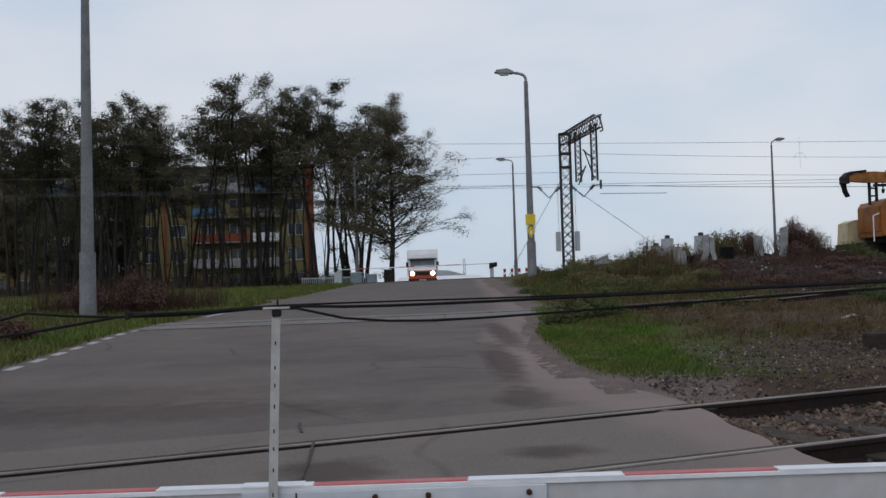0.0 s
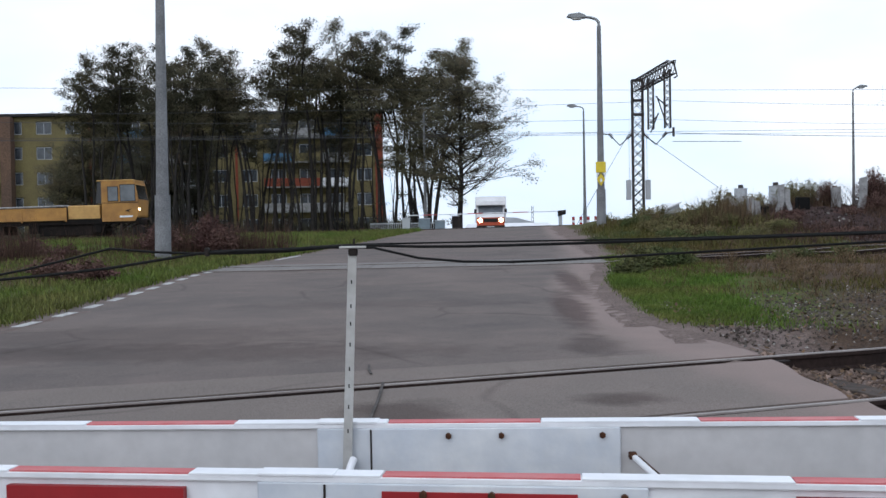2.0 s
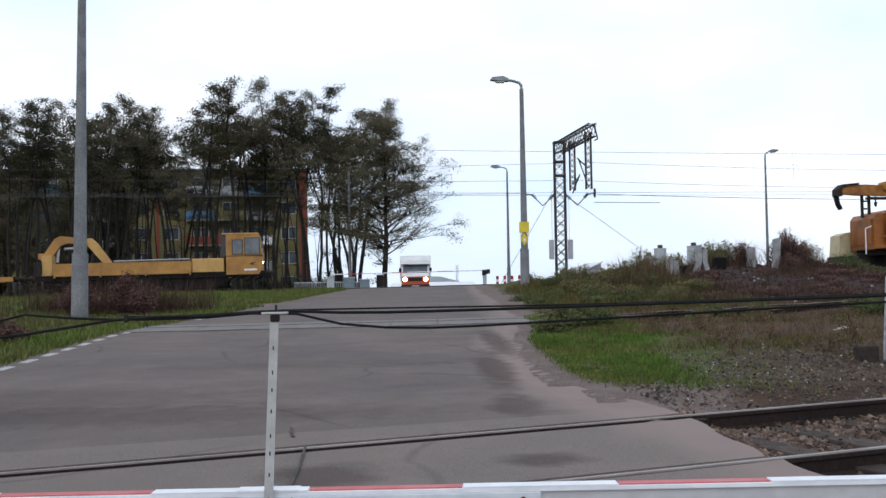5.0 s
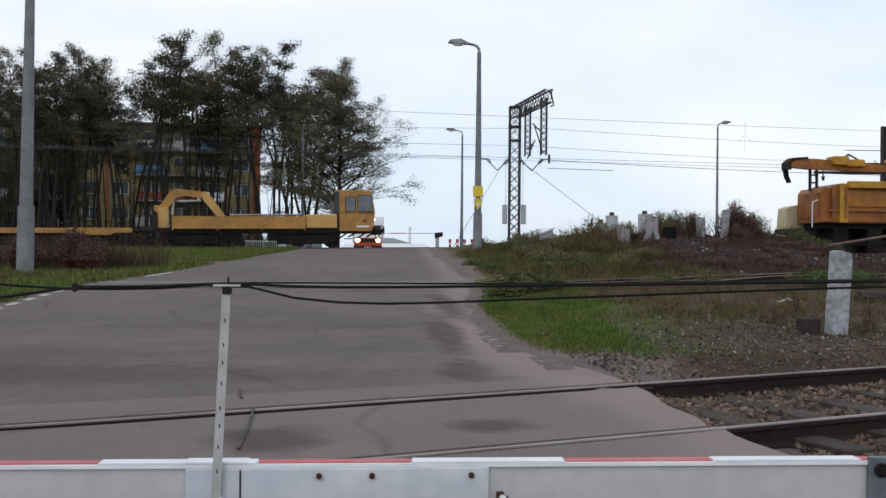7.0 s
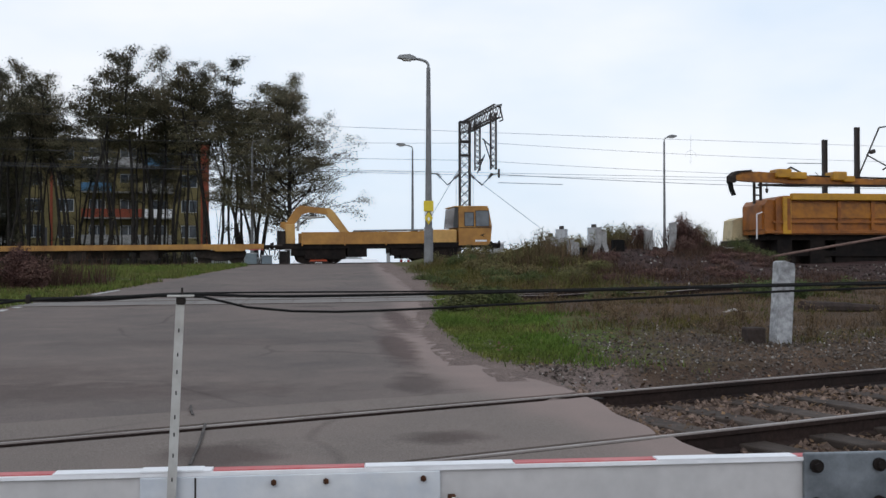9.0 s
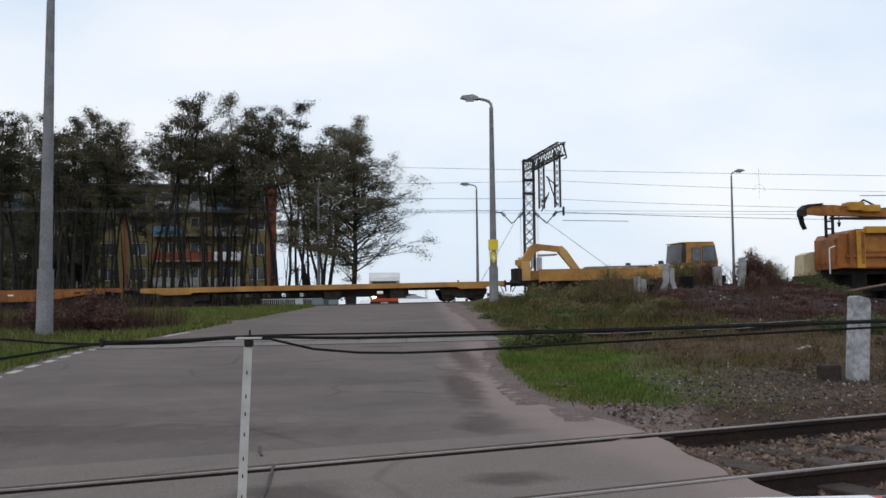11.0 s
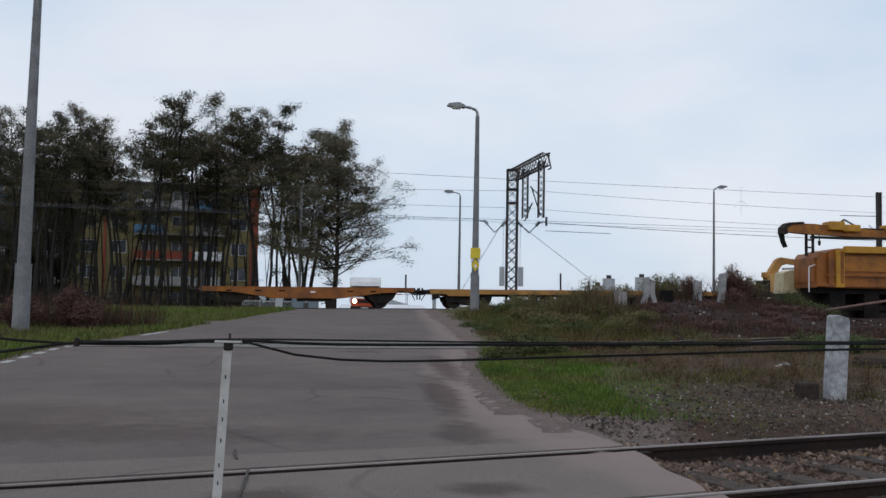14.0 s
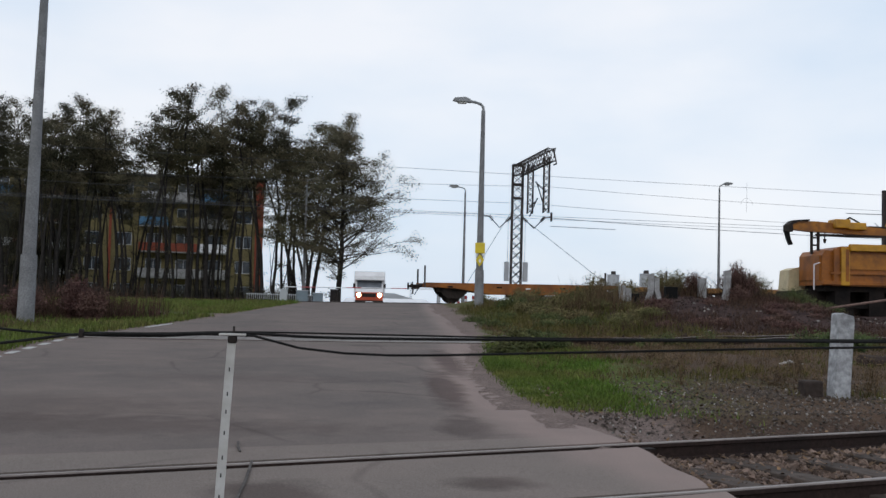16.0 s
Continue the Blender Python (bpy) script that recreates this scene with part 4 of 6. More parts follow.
def crane_wagon():
    """Front end at x = 0, the wagon runs back along -x; z = 0 on the rails."""
    e = empty("crane_wagon", pose(0, 0, 0), "ochre self-propelled rail crane wagon with a driver's cab", "rail vehicle")
    # solid near-black parts below the deck, with the shadow there put into them
    part("underframe", box(B(), -13.4, -0.3, -1.25, 1.25, 0.88, 1.2), "steel_and_shade", e)
    for a, b, y0, y1, z0 in ((-9.5, -8.3, -1.2, 1.2, 0.35), (-6.8, -6.2, -1.2, -0.6, 0.4), (-12.9, -12.1, -1.15, -0.6, 0.45), (-3.1, -2.6, -1.2, -0.5, 0.35)):
        part("equipment_box", box(B(), a, b, y0, y1, z0, 0.88, 0.02), "steel_and_shade", e)
    for a, b in ((-12.1, -9.6), (-6.2, -3.12)):
        part("bogie_frame", box(B(), a, b, -1.12, 1.12, 0.22, 0.88, 0.03), "steel_and_shade", e)
    part("buffer_beam", box(B(), -0.3, 0.1, -1.2, 1.2, 0.78, 1.05, 0.02), "steel_and_shade", e)
    for k in range(4):
        part("hanging_pipe", rod(B(), (-2.5 + 0.55 * k, -1.0, 0.55 + 0.09 * (k % 2)), (-2.0 + 0.55 * k, -1.0, 0.9), 0.05, 0.05, 6), "steel_and_shade", e)
    for x in (-2.9, -4.9, -10.2, -12.1):
        wheelset(e, x)
    for x in (-2.9, -10.2):
        bm = B()
        prism(bm, [(x - 0.5, 0.9), (x + 0.5, 0.9), (x + 0.35, 0.3), (x - 0.35, 0.3)], -1.08, -0.98)
        part("axle_box", bm, "dark_frame", e)
    bm = box(B(), -12.4, -4.55, -1.36, 1.36, 1.18, 1.24)
    part("deck", bm, "dark_frame", e)
    # drop sides with posts
    for a, b in ((-12.25, -9.7), (-9.66, -7.15), (-7.11, -4.6)):
        for y in (-1.38, 1.34):
            bm = box(B(), a, b, y, y + 0.04, 1.14, 1.86, 0.008)
            box(bm, a, b, y - 0.015, y + 0.055, 1.8, 1.88)
            box(bm, a, b, y - 0.015, y + 0.055, 1.14, 1.2)
            part("side_board", bm, "ochre", e)
    for x in (-12.27, -9.68, -7.13, -4.58):
        part("stanchion", box(B(), x - 0.04, x + 0.04, -1.41, -1.33, 1.05, 1.9, 0.008), "ochre", e)
    part("hood", box(B(), -4.5, -2.62, -1.25, 1.25, 1.15, 2.0, 0.06), "ochre_pale", e, "engine hood of paler ochre")
    for k in range(5):
        part("pipe", rod(B(), (-9.0, -1.0 + 0.22 * k, 1.96), (-4.7, -1.0 + 0.22 * k, 2.0), 0.05, 0.05, 8), "pale_concrete", e, "pale pipe lying on the deck")
    part("pipe_rack", box(box(B(), -8.6, -8.5, -1.2, 1.2, 1.2, 1.92), -5.2, -5.1, -1.2, 1.2, 1.2, 1.95), "dark_frame", e)
    # cab
    cab = part("cab", prism(B(), [(-2.5, 1.0), (-0.58, 1.0), (-0.42, 1.3), (-0.34, 2.2), (-0.55, 3.34), (-0.68, 3.42), (-2.4, 3.42), (-2.5, 3.34)], -1.32, 1.32), "ochre", e)
    part("roof", box(B(), -2.75, -0.6, -1.36, 1.36, 3.4, 3.47, 0.02), "ochre_pale", cab)
    for y, s in ((-1.325, -1), (1.325, 1)):
        for a, b in ((-2.1, -1.55), (-1.38, -0.55)):
            zz = (2.22, 3.04) if a < -2 else (2.2, 3.15)
            w = part("cab_window", box(B(), a, b, y - 0.012, y + 0.012, *zz), "screen_glass", cab, "grey cab window")
            part("window_seal", box(B(), a - 0.04, b + 0.04, y - 0.006, y + 0.006, zz[0] - 0.04, zz[1] + 0.04), "dark_frame", w)
        part("waist_line", box(B(), -2.5, -0.36, y - 0.008, y + 0.008, 2.08, 2.12), "dark_frame", cab)
    part("windscreen", prism(B(), [(-0.34, 2.28), (-0.535, 3.25), (-0.56, 3.25), (-0.365, 2.28)], -1.2, 1.2), "cab_glass", cab, "dark windscreen")
    part("rear_window", prism(B(), [(-2.86, 2.1), (-2.49, 2.1), (-2.49, 3.36), (-2.72, 3.36)], -1.25, 1.25), "cab_glass", cab, "dark slanted rear glazing")
    part("cab_light", rod(B(), (-0.42, -1.05, 1.7), (-0.32, -1.05, 1.7), 0.055, 0.055, 12), "headlight", cab, "lit white lamp")
    part("name_bar", box(B(), -1.45, -0.7, -1.335, -1.325, 1.22, 1.33), "white_paint", cab, "pale lettering bar")
    part("emblem", prism(B(), [(-1.15, 1.62), (-0.75, 1.74), (-0.95, 1.6), (-0.8, 1.5)], -1.335, -1.325), "dark_frame", cab, "small dark emblem")
    part("step", box(B(), -2.2, -1.7, -1.45, -1.1, 0.5, 0.56), "dark_frame", e)
    # folding crane
    crane = part("crane_column", box(B(), -13.5, -12.9, -0.45, 0.45, 1.2, 2.6, 0.05), "ochre_pale", e)
    bm = prism(B(), [(-13.65, 2.35), (-13.25, 2.15), (-12.45, 3.2), (-12.0, 3.33), (-10.85, 3.2), (-10.95, 3.58), (-12.5, 3.76), (-12.8, 3.6)], -0.22, 0.22)
    part("boom", bm, "ochre", crane)
    bm = prism(B(), [(-11.25, 3.55), (-10.72, 3.6), (-10.4, 3.3), (-9.45, 1.95), (-9.9, 1.9), (-10.85, 3.05)], -0.18, 0.18)
    part("jib", bm, "ochre_pale", crane)
    bm = rod(B(), (-12.7, 0, 2.2), (-12.6, 0, 3.2), 0.09, 0.07, 8)
    rod(bm, (-12.3, 0, 3.0), (-11.0, 0, 3.05), 0.08, 0.06, 8)
    part("ram", bm, "galv", crane)
    part("valve_block", box(B(), -13.95, -13.5, -0.6, 0.6, 1.25, 2.2, 0.05), "dark_frame", crane)
    part("floodlight", box(B(), -13.75, -13.45, -0.2, 0.2, 2.4, 2.75, 0.03), "ochre", crane)
    crane.location = (0.3, 0, -0.2)
    buffers(e, -0.35, 1)
    buffers(e, -13.4, -1)
    return e


def flat_wagon_long():
    e = empty("flat_wagon", pose(0, 0, 0), "long low flat wagon with a thin ochre side beam", "rail vehicle")
    L = 21.8
    part("deck", box(B(), -L - 0.6, -0.6, -1.3, 1.3, 1.13, 1.18), "sleeper", e)
    for y in (-1.36, 1.3):
        bm = prism(B(), [(-L - 0.6, 1.2), (-0.6, 1.2), (-0.6, 0.92), (-1.6, 0.9), (-1.8, 0.78), (-3.4, 0.78), (-3.6, 0.9), (-L + 2.4, 0.9), (-L + 2.2, 0.78), (-L + 0.6, 0.78), (-L + 0.4, 0.9), (-L - 0.6, 0.92)], y, y + 0.06)
        part("side_beam", bm, "ochre", e)
    bm = B()
    cuts = [-15.6, -15.35, -14.85, -14.25, -13.75, -13.15, -12.65, -8.45, -7.95, -6.5]
    for y in (-0.6, 0.5):
        prism(bm, [(-L + 3, 0.9), (-3.8, 0.9), (-4.6, 0.76), (-L + 3.8, 0.76)], y, y + 0.1)
        prism(bm, [(-L + 5.0, 0.52), (-5.8, 0.52), (-6.5, 0.42), (-L + 5.7, 0.42)], y, y + 0.1)
        for a, b in ((cuts[0], cuts[1]), (cuts[2], cuts[3]), (cuts[4], cuts[5]), (cuts[6], cuts[7]), (cuts[8], cuts[9])):
            box(bm, a, b, y + 0.002, y + 0.098, 0.5, 0.78)
    for x in (-7.2, -11.2):
        box(bm, x - 0.5, x + 0.5, -1.1, 1.1, 0.3, 0.9)
    part("underframe", bm, "dark_frame", e)
    for x in (-3.1, -L + 1.9):
        bogie(e, x)
    for x in (-3.0, -8.2, -13.2, -19.2):
        part("stake", box(B(), x - 0.05, x + 0.05, 1.3, 1.4, 0.9, 2.35 if x < -13 else 1.35), "mast_steel", e, "dark side stake")
    buffers(e, -0.6, 1)
    buffers(e, -L - 0.6, -1)
    return e


def flat_wagon_short():
    e = empty("flat_wagon", pose(0, 0, 0), "short flat wagon with a deep orange fish-bellied beam", "rail vehicle")
    L = 12.8
    part("deck", box(B(), -L - 0.6, -0.6, -1.3, 1.3, 1.16, 1.21), "sleeper", e)
    for y in (-1.37, 1.31):
        bm = prism(B(), [(-L - 0.6, 1.23), (-0.6, 1.23), (-0.6, 1.0), (-2.6, 0.93), (-5.0, 0.58), (-L + 3.8, 0.58), (-L + 1.4, 0.93), (-L - 0.6, 1.0)], y, y + 0.06)
        beam = part("side_beam", bm, "orange", e)
        part("beam_lip", box(B(), -L - 0.6, -0.6, y - 0.02, y + 0.08, 1.2, 1.26), "orange", beam)
        for x in (-1.4, -3.1, -4.5, -8.6, -10.0, -11.7):
            part("slot", box(B(), x - 0.17, x + 0.17, y - 0.004, y + 0.064, 0.97, 1.06), "black", beam, "dark slot hole")
        part("tag", box(B(), -6.9, -6.6, y - 0.006, y, 0.92, 1.0), "white_paint", beam, "small pale tag")
    bm = box(B(), -L + 0.6, -1.8, -0.7, 0.7, 0.7, 1.1)
    box(bm, -7.6, -5.6, -1.1, 1.1, 0.4, 0.7)
    part("underframe", bm, "dark_frame", e)
    for x in (-2.6, -L + 1.4):
        wheelset(e, x)
        for y in (-1.04, 0.98):
            bm = prism(B(), [(x - 1.0, 1.0), (x + 1.0, 1.0), (x + 0.8, 0.62), (x + 0.4, 0.3), (x - 0.4, 0.3), (x - 0.8, 0.62)], y, y + 0.06)
            part("axle_guard", bm, "dark_frame", e)
    for x in (-L - 0.5, -0.7, -6.6):
        for y in (1.32,):
            part("stake", box(B(), x - 0.05, x + 0.05, y, y + 0.1, 0.95, 2.15 if x != -6.6 else 1.3), "mast_steel", e, "dark side stake")
    part("stake", box(B(), -L - 0.55, -L - 0.45, -1.42, -1.34, 0.95, 2.3), "mast_steel", e, "dark side stake")
    buffers(e, -0.6, 1)
    buffers(e, -L - 0.6, -1)
    return e


crane_w, flat_a, flat_b = crane_wagon(), flat_wagon_long(), flat_wagon_short()


# ---- parked works machine ----
mach = empty("works_machine", pose(20.08, 44.6, 1.75), "parked orange rail works wagon with a crane boom on top", "rail vehicle")
# underframe with added near-black blocks that stand for the shadow below the hopper
bm = box(B(), 0.2, 16, 0.3, 2.4, 0.85, 1.12)
for x in (1.0, 2.6, 9.0, 10.6):
    box(bm, x - 0.35, x + 0.35, 0.2, 2.4, -0.42, 0.85)
box(bm, 3.6, 8.0, 0.4, 2.2, -0.2, 0.9)
box(bm, -0.3, 16, 1.1, 2.1, -0.45, 0.9)
box(bm, 0.3, 16, 0.3, 0.42, 0.1, 0.35)
part("underframe", bm, "steel_and_shade", mach)
for x in (1.2, 3.0, 11.0, 12.8):
    o = part("wheel", rod(rod(B(), (0, 0.45, 0), (0, 0.6, 0), 0.46, 0.46, 20), (0, 0.4, 0), (0, 0.65, 0), 0.14, 0.14, 10), "dark_frame", mach)
    o.matrix_basis = pose(x, 0, -0.14)
skip = part("hopper_body", prism(B(), [(0.45, 1.1), (16, 1.1), (16, 2.9), (0.9, 2.9), (0.72, 2.85), (0.45, 2.7)], 0.06, 2.7), "orange", mach)
part("end_panel", prism(B(), [(0.0, 1.12), (0.45, 1.12), (0.45, 2.68), (0.15, 2.72), (0.0, 2.5)], 0.12, 2.6), "orange", skip, "rust-stained rounded end panel")
part("corner_column", box(B(), 0.82, 1.22, -0.05, 0.06, 1.12, 2.85, 0.02), "signal_yellow", skip, "yellow corner column")
part("top_rim", box(B(), 1.2, 16, -0.2, 0.1, 2.68, 3.0, 0.03), "signal_yellow", skip, "brighter yellow top rim")
part("side_panel", box(B(), 0.9, 16, 0.0, 0.06, 1.85, 2.55, 0.01), "orange_light", skip)
part("bottom_rail", box(B(), 0.35, 16, -0.04, 0.06, 1.62, 1.72, 0.01), "orange", skip)
part("bottom_rail", box(B(), 0.0, 16, -0.03, 0.06, 1.15, 1.3, 0.01), "orange", skip)
for x in (0.55, 1.1, 3.55, 5.2, 7.6, 10.4, 13.2):
    part("rib", prism(B(), [(x - 0.08, 1.3), (x + 0.08, 1.3), (x + 0.08, 2.76), (x - 0.08, 2.76)], -0.06, 0.06), "orange", skip)
part("end_door", box(B(), -0.05, 0.0, 0.3, 2.5, 1.35, 2.45, 0.01), "orange", skip, "rust-stained end door")
part("number_bar", box(B(), 8.9, 9.6, -0.07, -0.062, 2.1, 2.4), "white_paint", skip, "pale lettering bar")
part("hand_rail", rod(rod(B(), (-0.3, 0.3, 0.9), (-0.3, 0.3, 2.05), 0.025, 0.025, 6), (-0.3, 0.3, 2.05), (-0.02, 0.3, 2.15), 0.025, 0.025, 6), "white_paint", mach, "white grab rail")
hood = part("equipment_cabinet", prism(B(), [(-0.5, 0.86), (0.42, 0.86), (0.42, 2.05), (-0.1, 1.99), (-0.42, 1.86)], 2.75, 3.9), "beige", mach, "beige sheet equipment cabinet")
part("cabinet_base", box(B(), -0.6, 0.5, 2.4, 3.9, 0.6, 0.86), "dark_frame", mach)
bm = B()
for x in (0.02, 0.34):
    rod(bm, (x, 1.3, 2.6), (x, 1.3, 3.75), 0.075, 0.075, 8)
for z in (3.0, 3.35):
    rod(bm, (0.02, 1.3, z), (0.34, 1.3, z), 0.04, 0.04, 6)
part("boom_rest", bm, "dark_frame", mach)
crane = part("crane_boom", prism(B(), [(-0.5, 4.2), (-0.5, 4.45), (-0.2, 4.6), (0.7, 4.6), (4.1, 4.34), (16, 4.1), (16, 3.76), (4.1, 4.0), (1.8, 4.08), (0.4, 4.12)], 1.1, 1.55), "orange_light", mach)
part("boom_head", prism(B(), [(-0.7, 4.08), (-0.7, 4.4), (-0.45, 4.62), (0.3, 4.68), (0.3, 4.6), (-0.2, 4.56), (-0.5, 4.42), (-0.48, 4.08)], 1.0, 1.65), "dark_frame", crane, "dark hose loop at the boom head")
part("hose", prism(B(), [(-0.77, 4.12), (-0.57, 4.12), (-0.53, 3.8), (-0.4, 3.5), (-0.55, 3.46), (-0.68, 3.72)], 1.2, 1.4), "tyre", crane, "hanging black hose")
part("boom_chain", box(B(), 0.6, 14.0, 1.0, 1.1, 3.9, 4.02), "dark_frame", crane, "dark rail under the boom")
part("hook", rod(rod(B(), (1.15, 1.3, 4.1), (1.15, 1.3, 3.8), 0.03, 0.03, 6), (1.15, 1.3, 3.8), (1.15, 1.3, 3.6), 0.09, 0.05, 8), "dark_frame", crane)
for x, w, z0, z1 in ((1.45, 0.75, 4.3, 4.72), (2.1, 0.85, 4.24, 4.58), (4.25, 0.7, 4.2, 4.62), (4.8, 0.55, 4.12, 4.42), (8.2, 1.2, 4.1, 4.5), (11.4, 1.2, 4.05, 4.45)):
    part("winch_box", box(B(), x, x + w, 0.85, 1.7, z0, z1, 0.05), "signal_yellow", crane)
for a, b in (((2.35, 1.3, 4.84), (3.5, 1.3, 4.25)), ((3.2, 1.2, 4.42), (4.4, 1.2, 4.4)), ((5.3, 1.2, 4.38), (8.4, 1.2, 4.3)), ((2.0, 1.3, 4.6), (2.35, 1.3, 4.84))):
    part("lift_ram", rod(B(), a, b, 0.045, 0.045, 6), "dark_frame", crane)
crane.location = (-0.5, 0, -0.5)
# siding under the machine, and the leaning beam before it
for off in (0.5, 2.0):
    rail(line(lambda x: (x, 44.6 + off, 1.15), 18.0, 60, 8))
# bed coloured near black: the machine's shadow is painted into it
bm = B()
prism(bm, [(17, 0.3), (60, 0.3), (60, 1.02), (19, 1.02)], 41.8, 48.2)
tagged(part("siding_bed", bm, "steel_and_shade"), "track bed under a parked rail machine, blackened for its shadow", "track bed", kind="structure")
tagged(part("leaning_beam", rod(B(), (18.0, 39.5, 1.8), (25.5, 40.5, 2.95), 0.045, 0.06, 8), "timber"), "long pinkish-grey pole leaning over the bank", "pole")


# ---- box van waiting behind the crossing ----
van = empty("box_van", pose(-0.62, 72.6, 1.12), "white and orange box van with lit headlights waiting", "van")
part("cargo_box", box(B(), -1.12, 1.12, 1.05, 4.6, 0.75, 2.66, 0.05), "van_white", van)
part("roof_pod", prism(B(), [(0.45, 2.02), (1.05, 2.02), (1.05, 2.62), (0.75, 2.6), (0.5, 2.3)], -1.08, 1.08, "x"), "van_white", van)
part("cab", prism(B(), [(0.0, 0.45), (2.0, 0.45), (2.0, 2.0), (0.95, 2.0), (0.4, 1.4), (0.02, 1.15)], -0.98, 0.98, "x"), "van_white", van)
part("windscreen", prism(B(), [(0.34, 1.42), (0.84, 1.96), (0.9, 1.94), (0.4, 1.4)], -0.88, 0.88, "x"), "screen_glass", van, "grey windscreen")
part("front_panel", box(B(), -0.99, 0.99, -0.06, 0.02, 0.5, 1.12, 0.04), "van_orange", van, "orange-red front panel")
part("grille", box(B(), -0.5, 0.5, -0.08, -0.06, 0.78, 1.05, 0.01), "dark_frame", van)
part("bumper", box(B(), -1.02, 1.02, -0.14, 0.05, 0.28, 0.55, 0.04), "dark_frame", van)
part("plate_bar", box(B(), -0.26, 0.26, -0.16, -0.14, 0.36, 0.47), "white_paint", van, "pale plate bar")
for s in (-1, 1):
    part("headlight", rod(B(), (s * 0.74, -0.1, 0.92), (s * 0.74, -0.05, 0.92), 0.15, 0.15, 16), "headlight", van, "lit headlight")
    part("mirror", box(B(), s * 1.1 - 0.09, s * 1.1 + 0.09, 0.5, 0.58, 1.4, 1.75, 0.02), "dark_frame", van)
    for y in (0.85, 3.6):
        part("wheel", rod(B(), (s * 0.72, y, 0.34), (s * 0.96, y, 0.34), 0.34, 0.34, 18), "tyre", van)

# far barrier and its gear
far = empty("far_barrier", pose(0, 70.2, 1.45), "thin red and white boom closing the far side", "barrier")
for k in range(10):
    part("boom_section", rod(B(), (-6.4 + k * 1.05, 0, 1.0 + 0.012 * k), (-5.35 + k * 1.05, 0, 1.012 + 0.012 * k), 0.032, 0.032, 8), "faded_red" if k % 3 == 1 else "white_paint", far)
part("boom_stand", box(B(), 4.1, 4.35, -0.15, 0.15, -0.6, 1.15, 0.03), "far_grey", far)
part("counterweight", prism(B(), [(4.05, 0.75), (4.6, 0.9), (4.6, 1.2), (4.05, 1.15)], -0.2, 0.2), "dark_frame", far)
for x in (5.0, 5.5, 6.0, 6.5):
    e = empty("marker_post", pose(x, 68.6, 1.5), "short red and white marker post by the crossing", "post", "marker posts")
    part("shaft", box(B(), -0.09, 0.09, -0.05, 0.05, -0.3, 0.65, 0.01), "red_paint", e)
    part("white_band", box(B(), -0.095, 0.095, -0.055, 0.055, 0.25, 0.42, 0.01), "white_paint", e)
for x, w, h, mt, lb in ((-5.3, 0.8, 1.05, "dull_blue", "pale blue barrier drive cabinet"), (-4.2, 0.7, 0.9, "dull_blue", "small blue-grey equipment cabinet"),
                        (-6.6, 0.5, 1.1, "far_grey", "low grey relay cabinet by the crossing"), (-3.1, 0.5, 1.2, "dark_frame", "dark steel barrier stand")):
    e = empty("equipment_cabinet", pose(x, 71.5, 1.15), lb, "cabinet", "cabinets at the far crossing")
    part("body", box(B(), -w / 2, w / 2, -0.25, 0.25, -0.2, h, 0.03), mt, e)
    part("lid", box(B(), -w / 2 - 0.04, w / 2 + 0.04, -0.29, 0.29, h, h + 0.06, 0.02), "far_grey", e)
for k in range(4):
    e = empty("fence_panel", pose(-9.6 + 1.3 * k, 74.5, 1.0), "low pale metal fence panel behind the crossing", "fence", "fence panels")
    for z in (0.2, 0.9):
        part("fence_rail", box(B(), 0, 1.3, -0.02, 0.02, z, z + 0.05), "far_grey", e)
    for i in range(9):
        part("fence_bar", box(B(), 0.07 + 0.15 * i, 0.1 + 0.15 * i, -0.012, 0.012, 0.0, 1.0), "far_grey", e)


